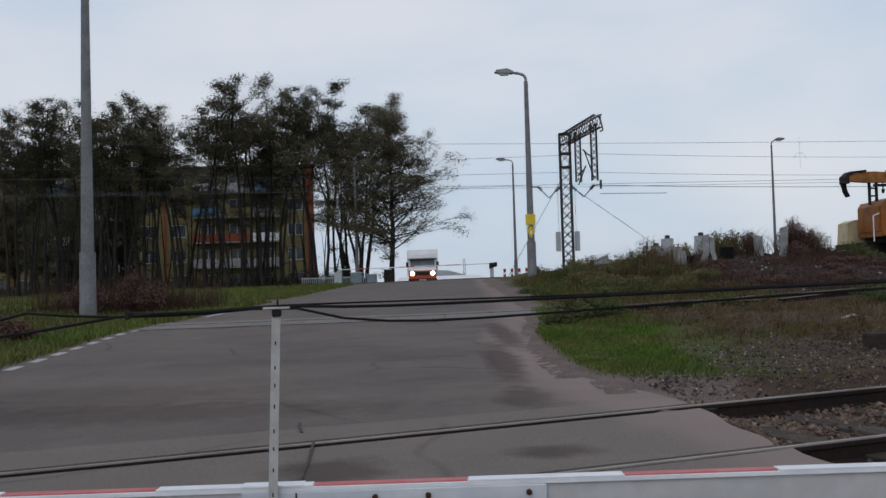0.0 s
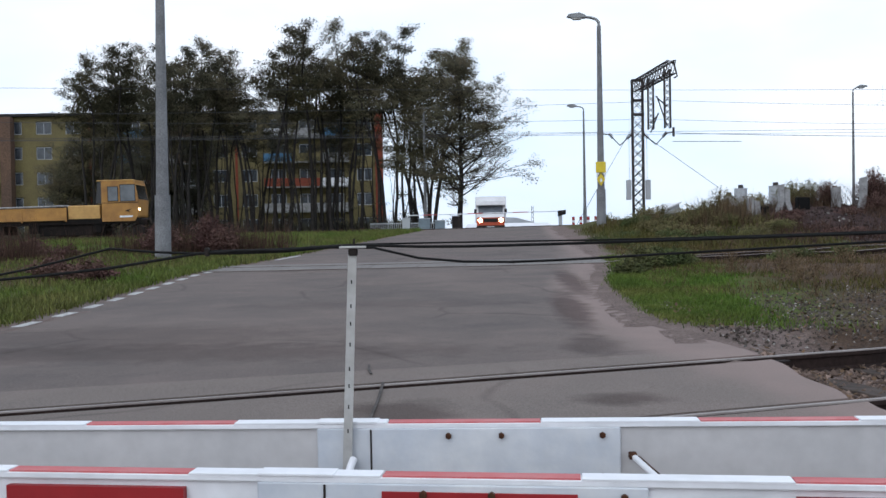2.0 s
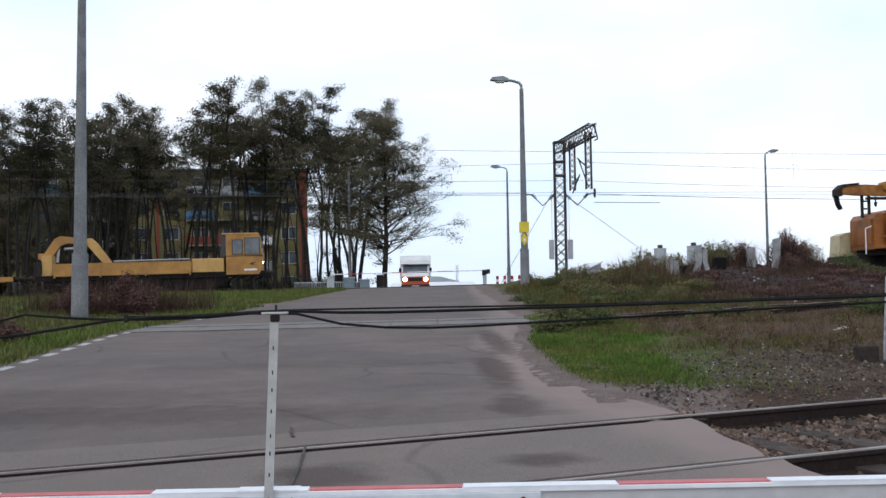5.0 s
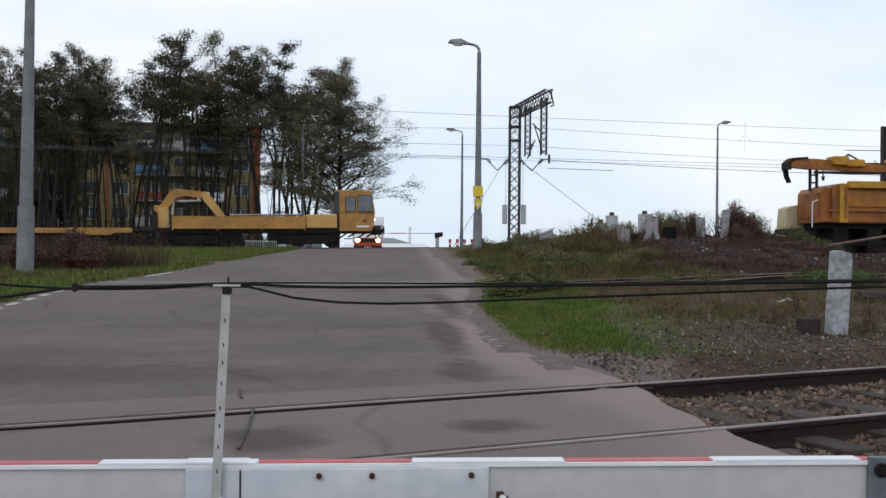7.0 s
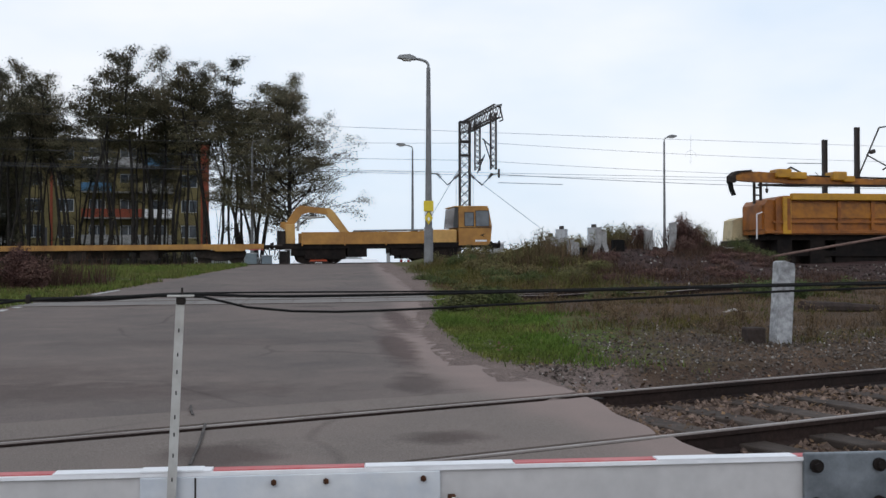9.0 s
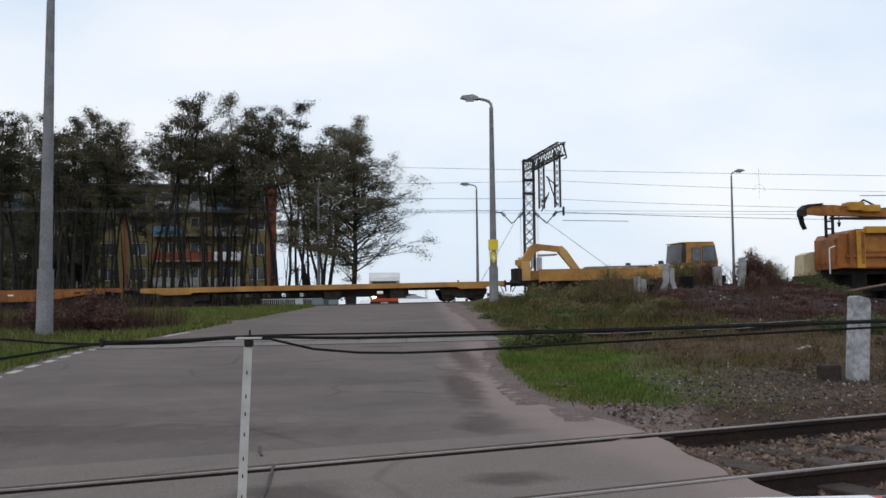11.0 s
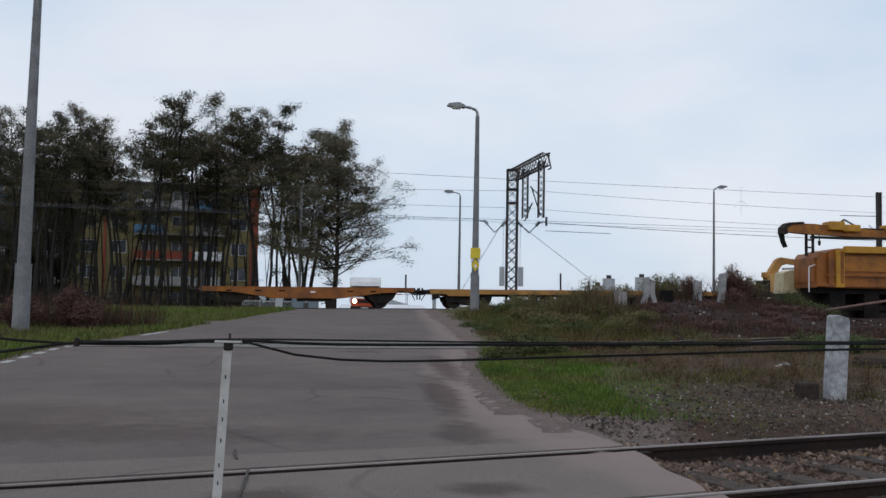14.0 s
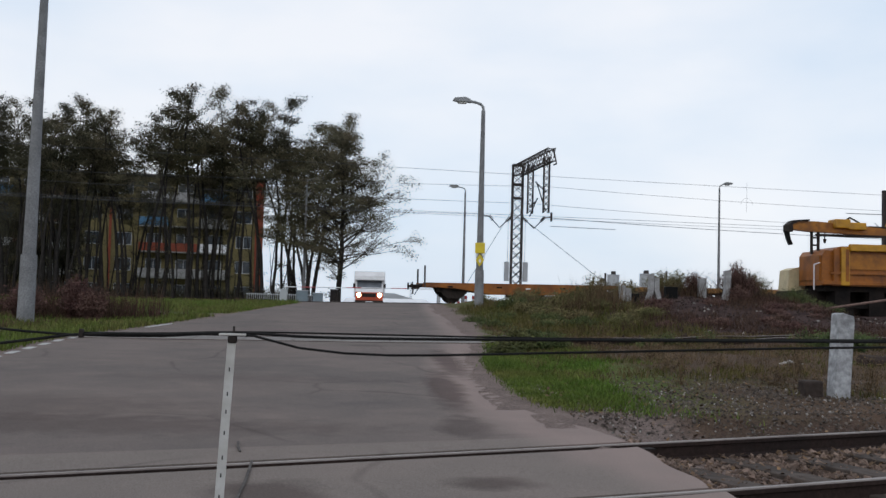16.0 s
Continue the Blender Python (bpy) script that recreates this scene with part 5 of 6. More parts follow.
# ---- apartment block ----
def apartment_block():
    e = empty("apartment_building", pose(-13.25, 113, 0.9, 0, 0, 7.0), "long yellow five-storey apartment block with coloured balconies", "building")
    n, pitch, storey, top = 15, 3.2, 2.78, 13.85
    length = n * pitch + 1.0
    bm = B()
    box(bm, -length, 0, 0.3, 9.6, 0, top - 0.2)
    for f in range(6):
        z = f * storey - 0.75
        box(bm, -length, 0, 0.0, 0.3, max(z, 0), min(z + 1.35, top - 0.2) if f else 0.75)
    for c in range(n + 1):
        x = -0.25 - c * pitch
        box(bm, x - 0.75, min(x + 0.75, 0), 0.004, 0.3, 0.75, top - 0.2)
    part("front_wall", bm, "wall_yellow", e, "dull yellow rendered wall")
    part("gable_wall", box(B(), 0.0, 0.25, -0.25, 9.8, 0, top), "wall_red", e, "rust-red rendered gable wall")
    part("corner_pier", box(B(), -0.62, 0.26, -0.32, -0.25, 0, top), "wall_red", e, "rust-red rendered corner")
    part("plinth", box(B(), -length, 0, -0.06, 0.0, 0, 0.8), "wall_dark", e)
    roof = part("roof", box(B(), -length - 0.3, 0.4, -0.5, 10, top - 0.2, top + 0.12, 0.03), "roof_dark", e, "flat roof edged with dark felt")
    for x in (-46, -38, -30, -17, -6):
        part("vent", box(B(), x - 0.8, x + 0.8, 4, 5.5, top + 0.12, top + 0.7), "far_grey", roof)
    part("stair_tower", box(B(), -41.3, -40.2, -1.3, 0.0, 0, top - 0.3), "wall_dark", e, "dark brown projecting pier")
    glass = frm = slab = None
    rng = random.Random(5)
    for c in range(n):
        x = -0.25 - (c + 0.5) * pitch
        bal = (c % 5 in (1, 2, 3) and c < 9) or c > 12
        for f in range(5):
            z = 0.6 + f * storey
            if frm is None:
                bm = B()
                for a in ((-0.85, -0.78, 0, 1.37), (0.78, 0.85, 0, 1.37), (-0.03, 0.03, 0, 1.37)):
                    box(bm, a[0], a[1], 0.1, 0.17, a[2], a[3])
                box(bm, -0.85, 0.85, 0.1, 0.17, 0, 0.07)
                box(bm, -0.85, 0.85, 0.1, 0.17, 1.3, 1.37)
                w = part("window", bm, "far_grey", e, "pale window frame")
                frm = w.data
                w.matrix_basis = pose(x, 0, z)
                p = part("pane", box(B(), -0.8, 0.8, 0.13, 0.145, 0.05, 1.32), "glass", w)
                glass = p.data
            else:
                w = share("window", frm, pose(x, 0, z), e)
                share("pane", glass, pose(0, 0, 0), w)
            if bal:
                mt = rng.choice(["white_paint", "wall_red", "wall_dark", "blue_panel", "far_grey", "wall_yellow", "wall_dark", "pale_concrete"])
                if f == 1:
                    mt = "pale_concrete"
                if c > 12:
                    mt = "wall_dark"
                bc = part("balcony", box(B(), x - 1.5, x + 1.5, -1.1, 0.0, z - 0.75, z - 0.6), "concrete", e)
                part("balcony_panel", box(B(), x - 1.5, x + 1.5, -1.12, -1.06, z - 0.6, z + 0.3), mt, bc)
                for s in (-1.5, 1.44):
                    part("balcony_side", box(B(), x + s, x + s + 0.06, -1.1, 0.0, z - 0.6, z + 0.3), mt, bc)
        if c % 5 == 4:
            part("stair_strip", box(B(), x - 1.55, x - 1.3, -0.12, -0.01, 0.8, top - 0.25), "wall_red", e, "rust-red vertical strip")
    return e


apartment_block()


# ---- trees ----
def tree_meshes(seed, height, crown, stems, low, leaves, dome=False, thick=1.0):
    """Tapered stems, near-level limbs that shorten towards the top, flat sprays of twigs, and small leaves along the twigs."""
    rng = random.Random(seed)
    v, f, tips = [], [], []

    def limb(a, b, r0, r1, seg=4):
        d = (b - a).normalized()
        s = d.orthogonal().normalized()
        t = d.cross(s)
        k = len(v)
        for p, r in ((a, r0), (b, r1)):
            for i in range(seg):
                w = 2 * math.pi * i / seg
                v.append(tuple(p + s * (r * math.cos(w)) + t * (r * math.sin(w))))
        for i in range(seg):
            j = (i + 1) % seg
            f.append((k + i, k + j, k + seg + j, k + seg + i))

    def spray(p, d, length, r, depth):
        n = max(2, min(5, int(length / 0.55) + 1)) if depth == 0 else 2
        for i in range(n):
            d = (d + Vector((rng.gauss(0, 0.16), rng.gauss(0, 0.16), rng.gauss(-0.01, 0.1)))).normalized()
            q = p + d * (length / n)
            limb(p, q, r, r * 0.74, 4 if depth == 0 else 3)
            p, r = q, r * 0.74
            if depth < 2 and (depth == 0 or i == 0):
                for s in (-1, 1):
                    if rng.random() < 0.2:
                        continue
                    side = Vector((-d.y, d.x, 0)) * s
                    nd = (d * 0.75 + side * rng.uniform(0.5, 1.0) + Vector((0, 0, rng.uniform(-0.15, 0.5)))).normalized()
                    spray(p, nd, max(0.35, length * rng.uniform(0.22, 0.42)), r * 0.6, depth + 1)
            if depth:
                tips.append(p)
        tips.append(p)

    top = 0.0
    for s in range(stems):
        w = 2 * math.pi * (s + rng.random() * 0.7) / stems
        lean = rng.uniform(0.02, 0.1) if stems > 1 else 0.03
        p = Vector((rng.uniform(0.2, 0.9) * math.cos(w), rng.uniform(0.2, 0.9) * math.sin(w), -0.4)) if stems > 1 else Vector((0, 0, -0.4))
        d = Vector((lean * math.cos(w), lean * math.sin(w), 1)).normalized()
        tall = height * (1 if s == 0 else rng.uniform(0.74, 0.98))
        n = 14
        r0 = 0.0108 * height * rng.uniform(0.7, 1.1) * (1.6 if stems == 1 else 1.0) * thick
        for i in range(n):
            h = (i + 1) / n
            q = p + d * (tall / n)
            limb(p, q, r0 * (1 - 0.9 * i / n), r0 * (1 - 0.9 * h), 6)
            p = q
            d = (d + Vector((rng.gauss(0, 0.07), rng.gauss(0, 0.07), 0.05))).normalized()
            hh = h * tall / height
            full = sm(low - 0.14, low + 0.06, hh)
            for _ in range((9 if stems == 1 else 5 if dome else 4) if hh > low else 2):
                if rng.random() > 0.14 + 0.76 * full:
                    continue
                at = p - d * (rng.random() * tall / n)
                a = rng.uniform(0, 6.283)
                if dome:
                    prof = float(np.interp(hh, [0.2, 0.3, 0.42, 0.65, 0.87, 1.0], [0.55, 0.9, 1.0, 0.8, 0.42, 0.1]))
                else:
                    prof = float(np.interp(hh, [0.2, low, 0.7, 0.85, 1.0], [0.35, 0.8, 1.0, 0.75, 0.2]))
                length = crown * prof * rng.uniform(0.55, 1.05) * (0.45 + 0.55 * full)
                spray(at, (Vector((math.cos(a), math.sin(a), 0)) + d * rng.uniform(0.1, 0.95 if dome else 0.5 + 0.8 * hh)).normalized(), length, r0 * 0.32 * (1.1 - h) + 0.012, 0)
        tips.append(p)
        top = max(top, p.z)
    lv, lf = [], []
    for p in tips:
        sparse = 1.0 if p.z > height * (low - 0.06) else 0.2
        for _ in range(leaves):
            if rng.random() > 0.85 * sparse:
                continue
            c = Vector((p.x + rng.gauss(0, 0.22), p.y + rng.gauss(0, 0.22), p.z + rng.gauss(0.02, 0.15)))
            a = Vector((rng.gauss(0, 1), rng.gauss(0, 1), rng.gauss(0, 0.5))).normalized()
            b = a.orthogonal().normalized() * rng.uniform(0.028, 0.055)
            a = a * rng.uniform(0.045, 0.09)
            i = len(lv)
            lv += [tuple(c - a), tuple(c + b), tuple(c + a), tuple(c - b)]
            lf.append((i, i + 1, i + 2, i + 3))
    k = height / top
    tm, lm = bpy.data.meshes.new("trunk"), bpy.data.meshes.new("crown")
    tm.from_pydata([(x, y, z * k) for x, y, z in v], [], f)
    lm.from_pydata([(x, y, z * k) for x, y, z in lv], [], lf)
    tm.materials.append(M["bark"])
    tm.shade_smooth()
    lm.materials.append(M["leaf" if seed % 2 else "leaf_dark"])
    return tm, lm


def tree(meshes, x, y, rz, label, s=1.0):
    e = empty("tree", pose(x, y, 0.8, 0, 0, rz) @ Matrix.Scale(s, 4), label, "tree", "trees before the apartment block")
    t = new("trunk", meshes[0])
    c = new("crown", meshes[1])
    t.parent = c.parent = e


TALL = [tree_meshes(sd, 17.0, cr, st, lo, 8) for sd, cr, st, lo in ((11, 2.6, 3, 0.58), (12, 2.4, 3, 0.64), (13, 2.8, 3, 0.55), (14, 2.3, 4, 0.66), (15, 2.5, 3, 0.6))]
BUSHY = [tree_meshes(sd, 12.0, 2.6, 4, 0.28, 5) for sd in (41, 42)]
THIN = [tree_meshes(sd, 15.0, 1.6, 3, 0.6, 3, False, 0.7) for sd in (32, 33)]
rng = random.Random(3)
# the tallest row: direction from the road's middle, and rise over eye level, both by distance
crest = ((-0.408, 0.178), (-0.386, 0.188), (-0.361, 0.193), (-0.333, 0.183), (-0.31, 0.184), (-0.291, 0.192), (-0.268, 0.176), (-0.25, 0.184), (-0.215, 0.197),
         (-0.19, 0.196), (-0.17, 0.206), (-0.142, 0.192), (-0.112, 0.2), (-0.085, 0.19), (-0.068, 0.179))
for i, (tx, tz) in enumerate(crest):
    y = 87 + rng.uniform(-3, 4) + 10 * tx
    tree(TALL[i % 5], tx * y, y, rng.uniform(0, 360), "tall dark multi-stemmed tree with thin autumn leaves", (tz * y * 1.005 + 0.75) / 17.0)
for i in range(4):
    tx = -0.39 + 0.075 * i
    y = 93.5 + rng.uniform(-1.5, 2)
    tree(TALL[(i + 2) % 5], tx * y, y, rng.uniform(0, 360), "tall dark tree standing behind others", rng.uniform(0.15, 0.17) * y / 17.0)
for i in range(12):
    tx = -0.36 + 0.0235 * i
    y = 90.5 + rng.uniform(-1.5, 2)
    tree(THIN[i % 2], tx * y, y, rng.uniform(0, 360), "slim tree with thin dark stems and sparse leaves", rng.uniform(0.11, 0.155) * y / 15.0)
for i in range(6):
    tx = -0.435 + 0.026 * i
    y = 95 + rng.uniform(-2, 4)
    tree(BUSHY[i % 2], tx * y, y, rng.uniform(0, 360), "lower bushy dark tree among taller ones", (rng.uniform(0.075, 0.11) * y) / 12.0)
tree(tree_meshes(27, 14.4, 5.8, 1, 0.22, 11, True, 1.1), -3.1, 80, 40, "broad spreading tree with layered branches at the road", 1.0)
tree(tree_meshes(29, 14.6, 3.9, 2, 0.36, 8, True, 1.1), -5.6, 83, 200, "broad spreading tree with layered branches by the road", 1.0)

# ---- far things beyond the railway ----
far_shed = empty("far_shed", pose(1.5, 125, -1.0), "low white sheeted shed beyond the crossing", "building")
part("shed_wall", box(B(), -6, 5.5, 0, 24, 0, 2.0), "far_white", far_shed)
part("shed_roof", prism(B(), [(-0.2, 1.95), (24.2, 3.0), (24.2, 3.1), (-0.2, 2.05)], -6.2, 5.7, "x"), "far_white", far_shed)
part("roof_hump", prism(B(), [(-2.0, 2.8), (5.0, 2.8), (1.0, 3.9), (-2.0, 4.0)], 26, 34), "far_grey", far_shed)
hall = empty("far_hall", pose(16.2, 112, 0.2), "pale hall with a slanting roof in the distance", "building")
part("hall_wall", prism(B(), [(-0.6, 0), (3.6, 0), (3.6, 3.55), (3.1, 3.5), (-0.6, 1.8)], 0, 14), "far_grey", hall)
part("hall_roof", prism(B(), [(-0.9, 1.72), (3.8, 3.62), (3.8, 3.78), (-0.9, 1.88)], -0.3, 14.3), "far_white", hall)
for tx, r, zt in ((0.2255, 1.25, 7.6), (0.2368, 1.35, 9.2), (0.2705, 1.45, 9.6), (0.2795, 0.9, 8.4)):
    e = empty("silo", pose(tx * 220, 220, -2), "pale cylindrical silo with a small cap, far off", "silo", "silos in the distance")
    part("shell", rod(B(), (0, 0, 0), (0, 0, zt + 1.6), r, r, 20), "far_grey", e)
    part("cap", rod(B(), (0, 0, zt + 1.6), (0, 0, zt + 2.5), r * 0.45, r * 0.4, 12), "mast_steel", e)
    part("rim", rod(B(), (0, 0, zt + 1.6), (0, 0, zt + 1.75), r * 1.05, r * 1.05, 20), "far_grey", e)
e = empty("far_block", pose(0.2515 * 220, 221, -2), "grey concrete plant block in the distance", "building")
part("block", box(B(), -1.6, 1.6, -2, 2, 0, 7.9, 0.1), "far_grey", e)
part("annex", box(B(), 1.6, 3.6, -2, 2, 0, 5.6, 0.1), "far_grey", e)
e = empty("power_pylon", pose(10.5, 320, 0), "thin lattice power pylon on the horizon", "pylon")
bm = B()
lattice(bm, (0, 0, -3), (0, 0, 8.0), 0.6, 0.6, 8, 0.05, (1, 0, 0))
rod(bm, (-0.9, 0, 6), (0.9, 0, 6), 0.06, 0.06, 4)
part("tower", bm, "wire", e)


# ---- concrete posts, stumps and clutter on the right ----
mp = empty("marker_stone", pose(5.54, 12.3, 0.55, 0, 3.5, 8), "weathered whitewashed concrete marker post, leaning", "post")
bm = B()
prism(bm, [(-0.105, -0.2), (0.105, -0.2), (0.1, 0.96), (0.09, 1.02), (-0.06, 1.05), (-0.1, 1.03)], -0.09, 0.09)
bmesh.ops.bevel(bm, geom=bm.edges[:], offset=0.006, segments=1, affect="EDGES")
part("shaft", bm, "lime_concrete", mp)
tagged(part("dark_block", box(B(), 5.08, 5.3, 12.15, 12.4, 0.5, 0.79, 0.03), "log"), "dark broken block beside a concrete post", "block")
tagged(part("log", rod(rod(B(), (8.1, 16.9, 0.8), (9.0, 17.1, 0.78), 0.12, 0.1, 10), (9.0, 17.1, 0.78), (9.9, 17.4, 0.74), 0.1, 0.06, 10), "log"), "dark dead log lying on dry grass", "log")


def stump(x, y, z0, z1, w, flare, label, legs=2):
    e = empty("concrete_stump", pose(x, y, z0), label, "post", "broken concrete posts")
    h = z1 - z0
    for k in range(legs):
        s = (-1, 1)[k]
        bm = B()
        o = s * w * 0.55 if legs == 2 else 0
        prism(bm, [(o - w / 2 + s * flare, -0.5), (o + w / 2 + s * flare, -0.5), (o + w / 2 + s * flare * 0.35, h * 0.25), (o + w / 2, h * 0.55),
                   (o + w / 2, h * (1 if k == 0 else 0.85)), (o - w / 2, h * (0.97 if k == 0 else 0.88)), (o - w / 2, h * 0.5), (o - w / 2 + s * flare * 0.4, h * 0.22)], -0.14, 0.14)
        part("leg", bm, "pale_concrete", e)
    return e


stump(9.35, 38, 1.65, 2.46, 0.2, 0.03, "short pale broken concrete post in weeds")
stump(10.45, 38, 1.55, 2.95, 0.18, 0.35, "pale forked concrete stump on the soil heap")
stump(12.65, 39, 1.8, 2.85, 0.28, 0.0, "pale grey concrete block among weeds", 1)
stump(13.3, 38, 1.5, 3.15, 0.2, 0.35, "pale curved concrete post on the soil heap", 1)
tagged(part("dark_box", box(B(), 10.95, 11.4, 38.0, 38.4, 1.6, 2.45, 0.04), "black"), "black box standing beside a concrete stump", "box")
tagged(part("dark_box", box(B(), 9.62, 9.95, 38.1, 38.4, 1.5, 2.15, 0.04), "black"), "small black box beside a concrete post", "box")
rub = empty("rubble_pile", pose(6.85, 16.7, 0.7), "small pile of white rubble on dry grass", "rubble")
for i in range(4):
    bm = B()
    bmesh.ops.create_icosphere(bm, subdivisions=1, radius=0.05 + 0.02 * (i % 3))
    o = part("lump", bm, "white_stone", rub)
    o.matrix_basis = pose(0.12 * (i % 4) - 0.2, 0.1 * (i % 3), 0.02, 20 * i, 35 * i, 50 * i)


# ---- loose cover: stones, grass, weeds ----
def stuff(name, verts, faces, mat, label, category):
    me = bpy.data.meshes.new(name)
    me.from_pydata(verts, [], faces)
    me.materials.append(M[mat])
    tagged(new(name, me), label, category, kind="stuff")


def stones(name, place, count, lo, hi, mat, label, seed):
    rng = random.Random(seed)
    v, f = [], []
    base = ((1, 0, 0), (-1, 0, 0), (0, 1, 0), (0, -1, 0), (0, 0, 1), (0, 0, -1))
    tri = ((0, 2, 4), (2, 1, 4), (1, 3, 4), (3, 0, 4), (2, 0, 5), (1, 2, 5), (3, 1, 5), (0, 3, 5))
    while len(v) < count * 6:
        x, y = place(rng)
        if x is None:
            continue
        r = rng.uniform(lo, hi) * rng.uniform(0.6, 1.0)
        m = Euler((rng.uniform(0, 6), rng.uniform(0, 6), rng.uniform(0, 6))).to_matrix()
        z = land(x, y) + r * 0.25
        k = len(v)
        for p in base:
            q = m @ Vector((p[0] * rng.uniform(0.6, 1.2), p[1] * rng.uniform(0.5, 1.1), p[2] * rng.uniform(0.5, 0.9))) * r
            v.append((x + q.x, y + q.y, z + q.z))
        f += [(k + a, k + b, k + c) for a, b, c in tri]
    stuff(name, v, f, mat, label, "stones")


def tufts(name, place, count, h0, h1, mat, label, seed, blades=6, wide=0.012, fan=0.35):
    rng = random.Random(seed)
    v, f = [], []
    n = 0
    while n < count:
        x, y, s = place(rng)
        if x is None:
            continue
        n += 1
        z = land(x, y) - 0.02
        far = max(1.0, min(y / 16.0, 1.8))
        for _ in range(blades):
            h = rng.uniform(h0, h1) * s
            a = rng.uniform(0, 6.28)
            bx, by = x + rng.gauss(0, 0.06) * far, y + rng.gauss(0, 0.06) * far
            w = wide * far
            dx, dy = math.cos(a) * w, math.sin(a) * w
            lx, ly = rng.gauss(0, fan) * h, rng.gauss(0, fan) * h
            k = len(v)
            v += [(bx - dx, by - dy, z), (bx + dx, by + dy, z), (bx - dx * 0.7 + lx * 0.4, by - dy * 0.7 + ly * 0.4, z + h * 0.6),
                  (bx + dx * 0.7 + lx * 0.4, by + dy * 0.7 + ly * 0.4, z + h * 0.6), (bx + lx, by + ly, z + h)]
            f += [(k, k + 1, k + 3, k + 2), (k + 2, k + 3, k + 4)]
    stuff(name, v, f, mat, label, "grass")


def shrubs(name, spots, mat, label, seed, leaf=0.02):
    """Bushes: arching twigs from one root, small leaves along their outer parts. A spot: x, y, spread, height, twigs."""
    rng = random.Random(seed)
    v, f = [], []
    for x, y, spread, height, twigs in spots:
        z = land(x, y) - 0.03
        for _ in range(twigs):
            a, out = rng.uniform(0, 6.283), rng.random() ** 0.6
            h = height * rng.uniform(0.55, 1.05) * (1 - 0.45 * out * out)
            bx, by = x + math.cos(a) * spread * 0.3 * out, y + math.sin(a) * spread * 0.3 * out
            ex, ey = x + math.cos(a) * spread * out, y + math.sin(a) * spread * out
            bend = rng.uniform(0.5, 0.9)
            pts = []
            for k in range(6):
                u = k / 5
                pts.append((bx + (ex - bx) * u ** 1.4 + rng.gauss(0, 0.02), by + (ey - by) * u ** 1.4 + rng.gauss(0, 0.02), z + h * (1 - (1 - u) ** (1 + bend))))
            wx, wy = -math.sin(a) * 0.006, math.cos(a) * 0.006
            for (ax, ay, az), (cx, cy, cz) in zip(pts, pts[1:]):
                k = len(v)
                v += [(ax - wx, ay - wy, az), (ax + wx, ay + wy, az), (cx + wx * 0.7, cy + wy * 0.7, cz), (cx - wx * 0.7, cy - wy * 0.7, cz)]
                f.append((k, k + 1, k + 2, k + 3))
                for _ in range(5):
                    u = rng.random()
                    px, py, pz = ax + (cx - ax) * u + rng.gauss(0, 0.05), ay + (cy - ay) * u + rng.gauss(0, 0.05), az + (cz - az) * u + rng.gauss(0, 0.04)
                    p = Vector((rng.gauss(0, 1), rng.gauss(0, 1), rng.gauss(0, 0.7))).normalized()
                    q = p.orthogonal().normalized() * leaf * rng.uniform(0.5, 0.9)
                    p = p * leaf * rng.uniform(0.9, 1.8)
                    c = Vector((px, py, pz))
                    k = len(v)
                    v += [tuple(c - p), tuple(c + q), tuple(c + p), tuple(c - q)]
                    f.append((k, k + 1, k + 2, k + 3))
    stuff(name, v, f, mat, label, "shrubs")


def scatter(seed, count, x0, x1, y0, y1, spread, height, twigs):
    rng = random.Random(seed)
    return [(rng.uniform(x0, x1), rng.uniform(y0, y1), spread * rng.uniform(0.6, 1.3), height * rng.uniform(0.5, 1.3), int(twigs * rng.uniform(0.6, 1.3))) for _ in range(count)]


def litter(name, place, count, mat, label, seed):
    """Fallen leaves lying flat or curled on the ground."""
    rng = random.Random(seed)
    v, f = [], []
    while len(f) < count:
        x, y = place(rng)
        if x is None:
            continue
        z = land(x, y) + rng.uniform(0.01, 0.045)
        a, r = rng.uniform(0, 6.283), rng.uniform(0.014, 0.034)
        dx, dy, t = math.cos(a) * r, math.sin(a) * r, rng.uniform(-0.6, 0.6) * r
        k = len(v)
        v += [(x - dx, y - dy, z - t), (x + dy * 0.6, y - dx * 0.6, z + t * 0.4), (x + dx, y + dy, z + t), (x - dy * 0.6, y + dx * 0.6, z - t * 0.3)]
        f.append((k, k + 1, k + 2, k + 3))
    stuff(name, v, f, mat, label, "leaves")


def gravel_place(rng):
    x, y = rng.uniform(1.9, 12), rng.uniform(8.2, 15)
    if y < track_1(x) + 1.1 or x < right_edge(y) + 0.35 or rng.random() < sm(11.4, 14.5, y - 0.2 * (x - 3)):
        return None, None
    return x, y


def bed_place(rng):
    x = rng.uniform(2.15, 11)
    y = track_1(x) + rng.uniform(-2.0, 1.5)
    if abs(abs(y - track_1(x)) - 0.9) < 0.06 or (y < track_1(x) - 0.95 and x < 2.7):
        return None, None
    return x, y


def heap_place(rng):
    x, y = rng.uniform(4.5, 24), rng.uniform(25, 40)
    return (x, y) if rng.random() < sm(5, 9, x) else (None, None)


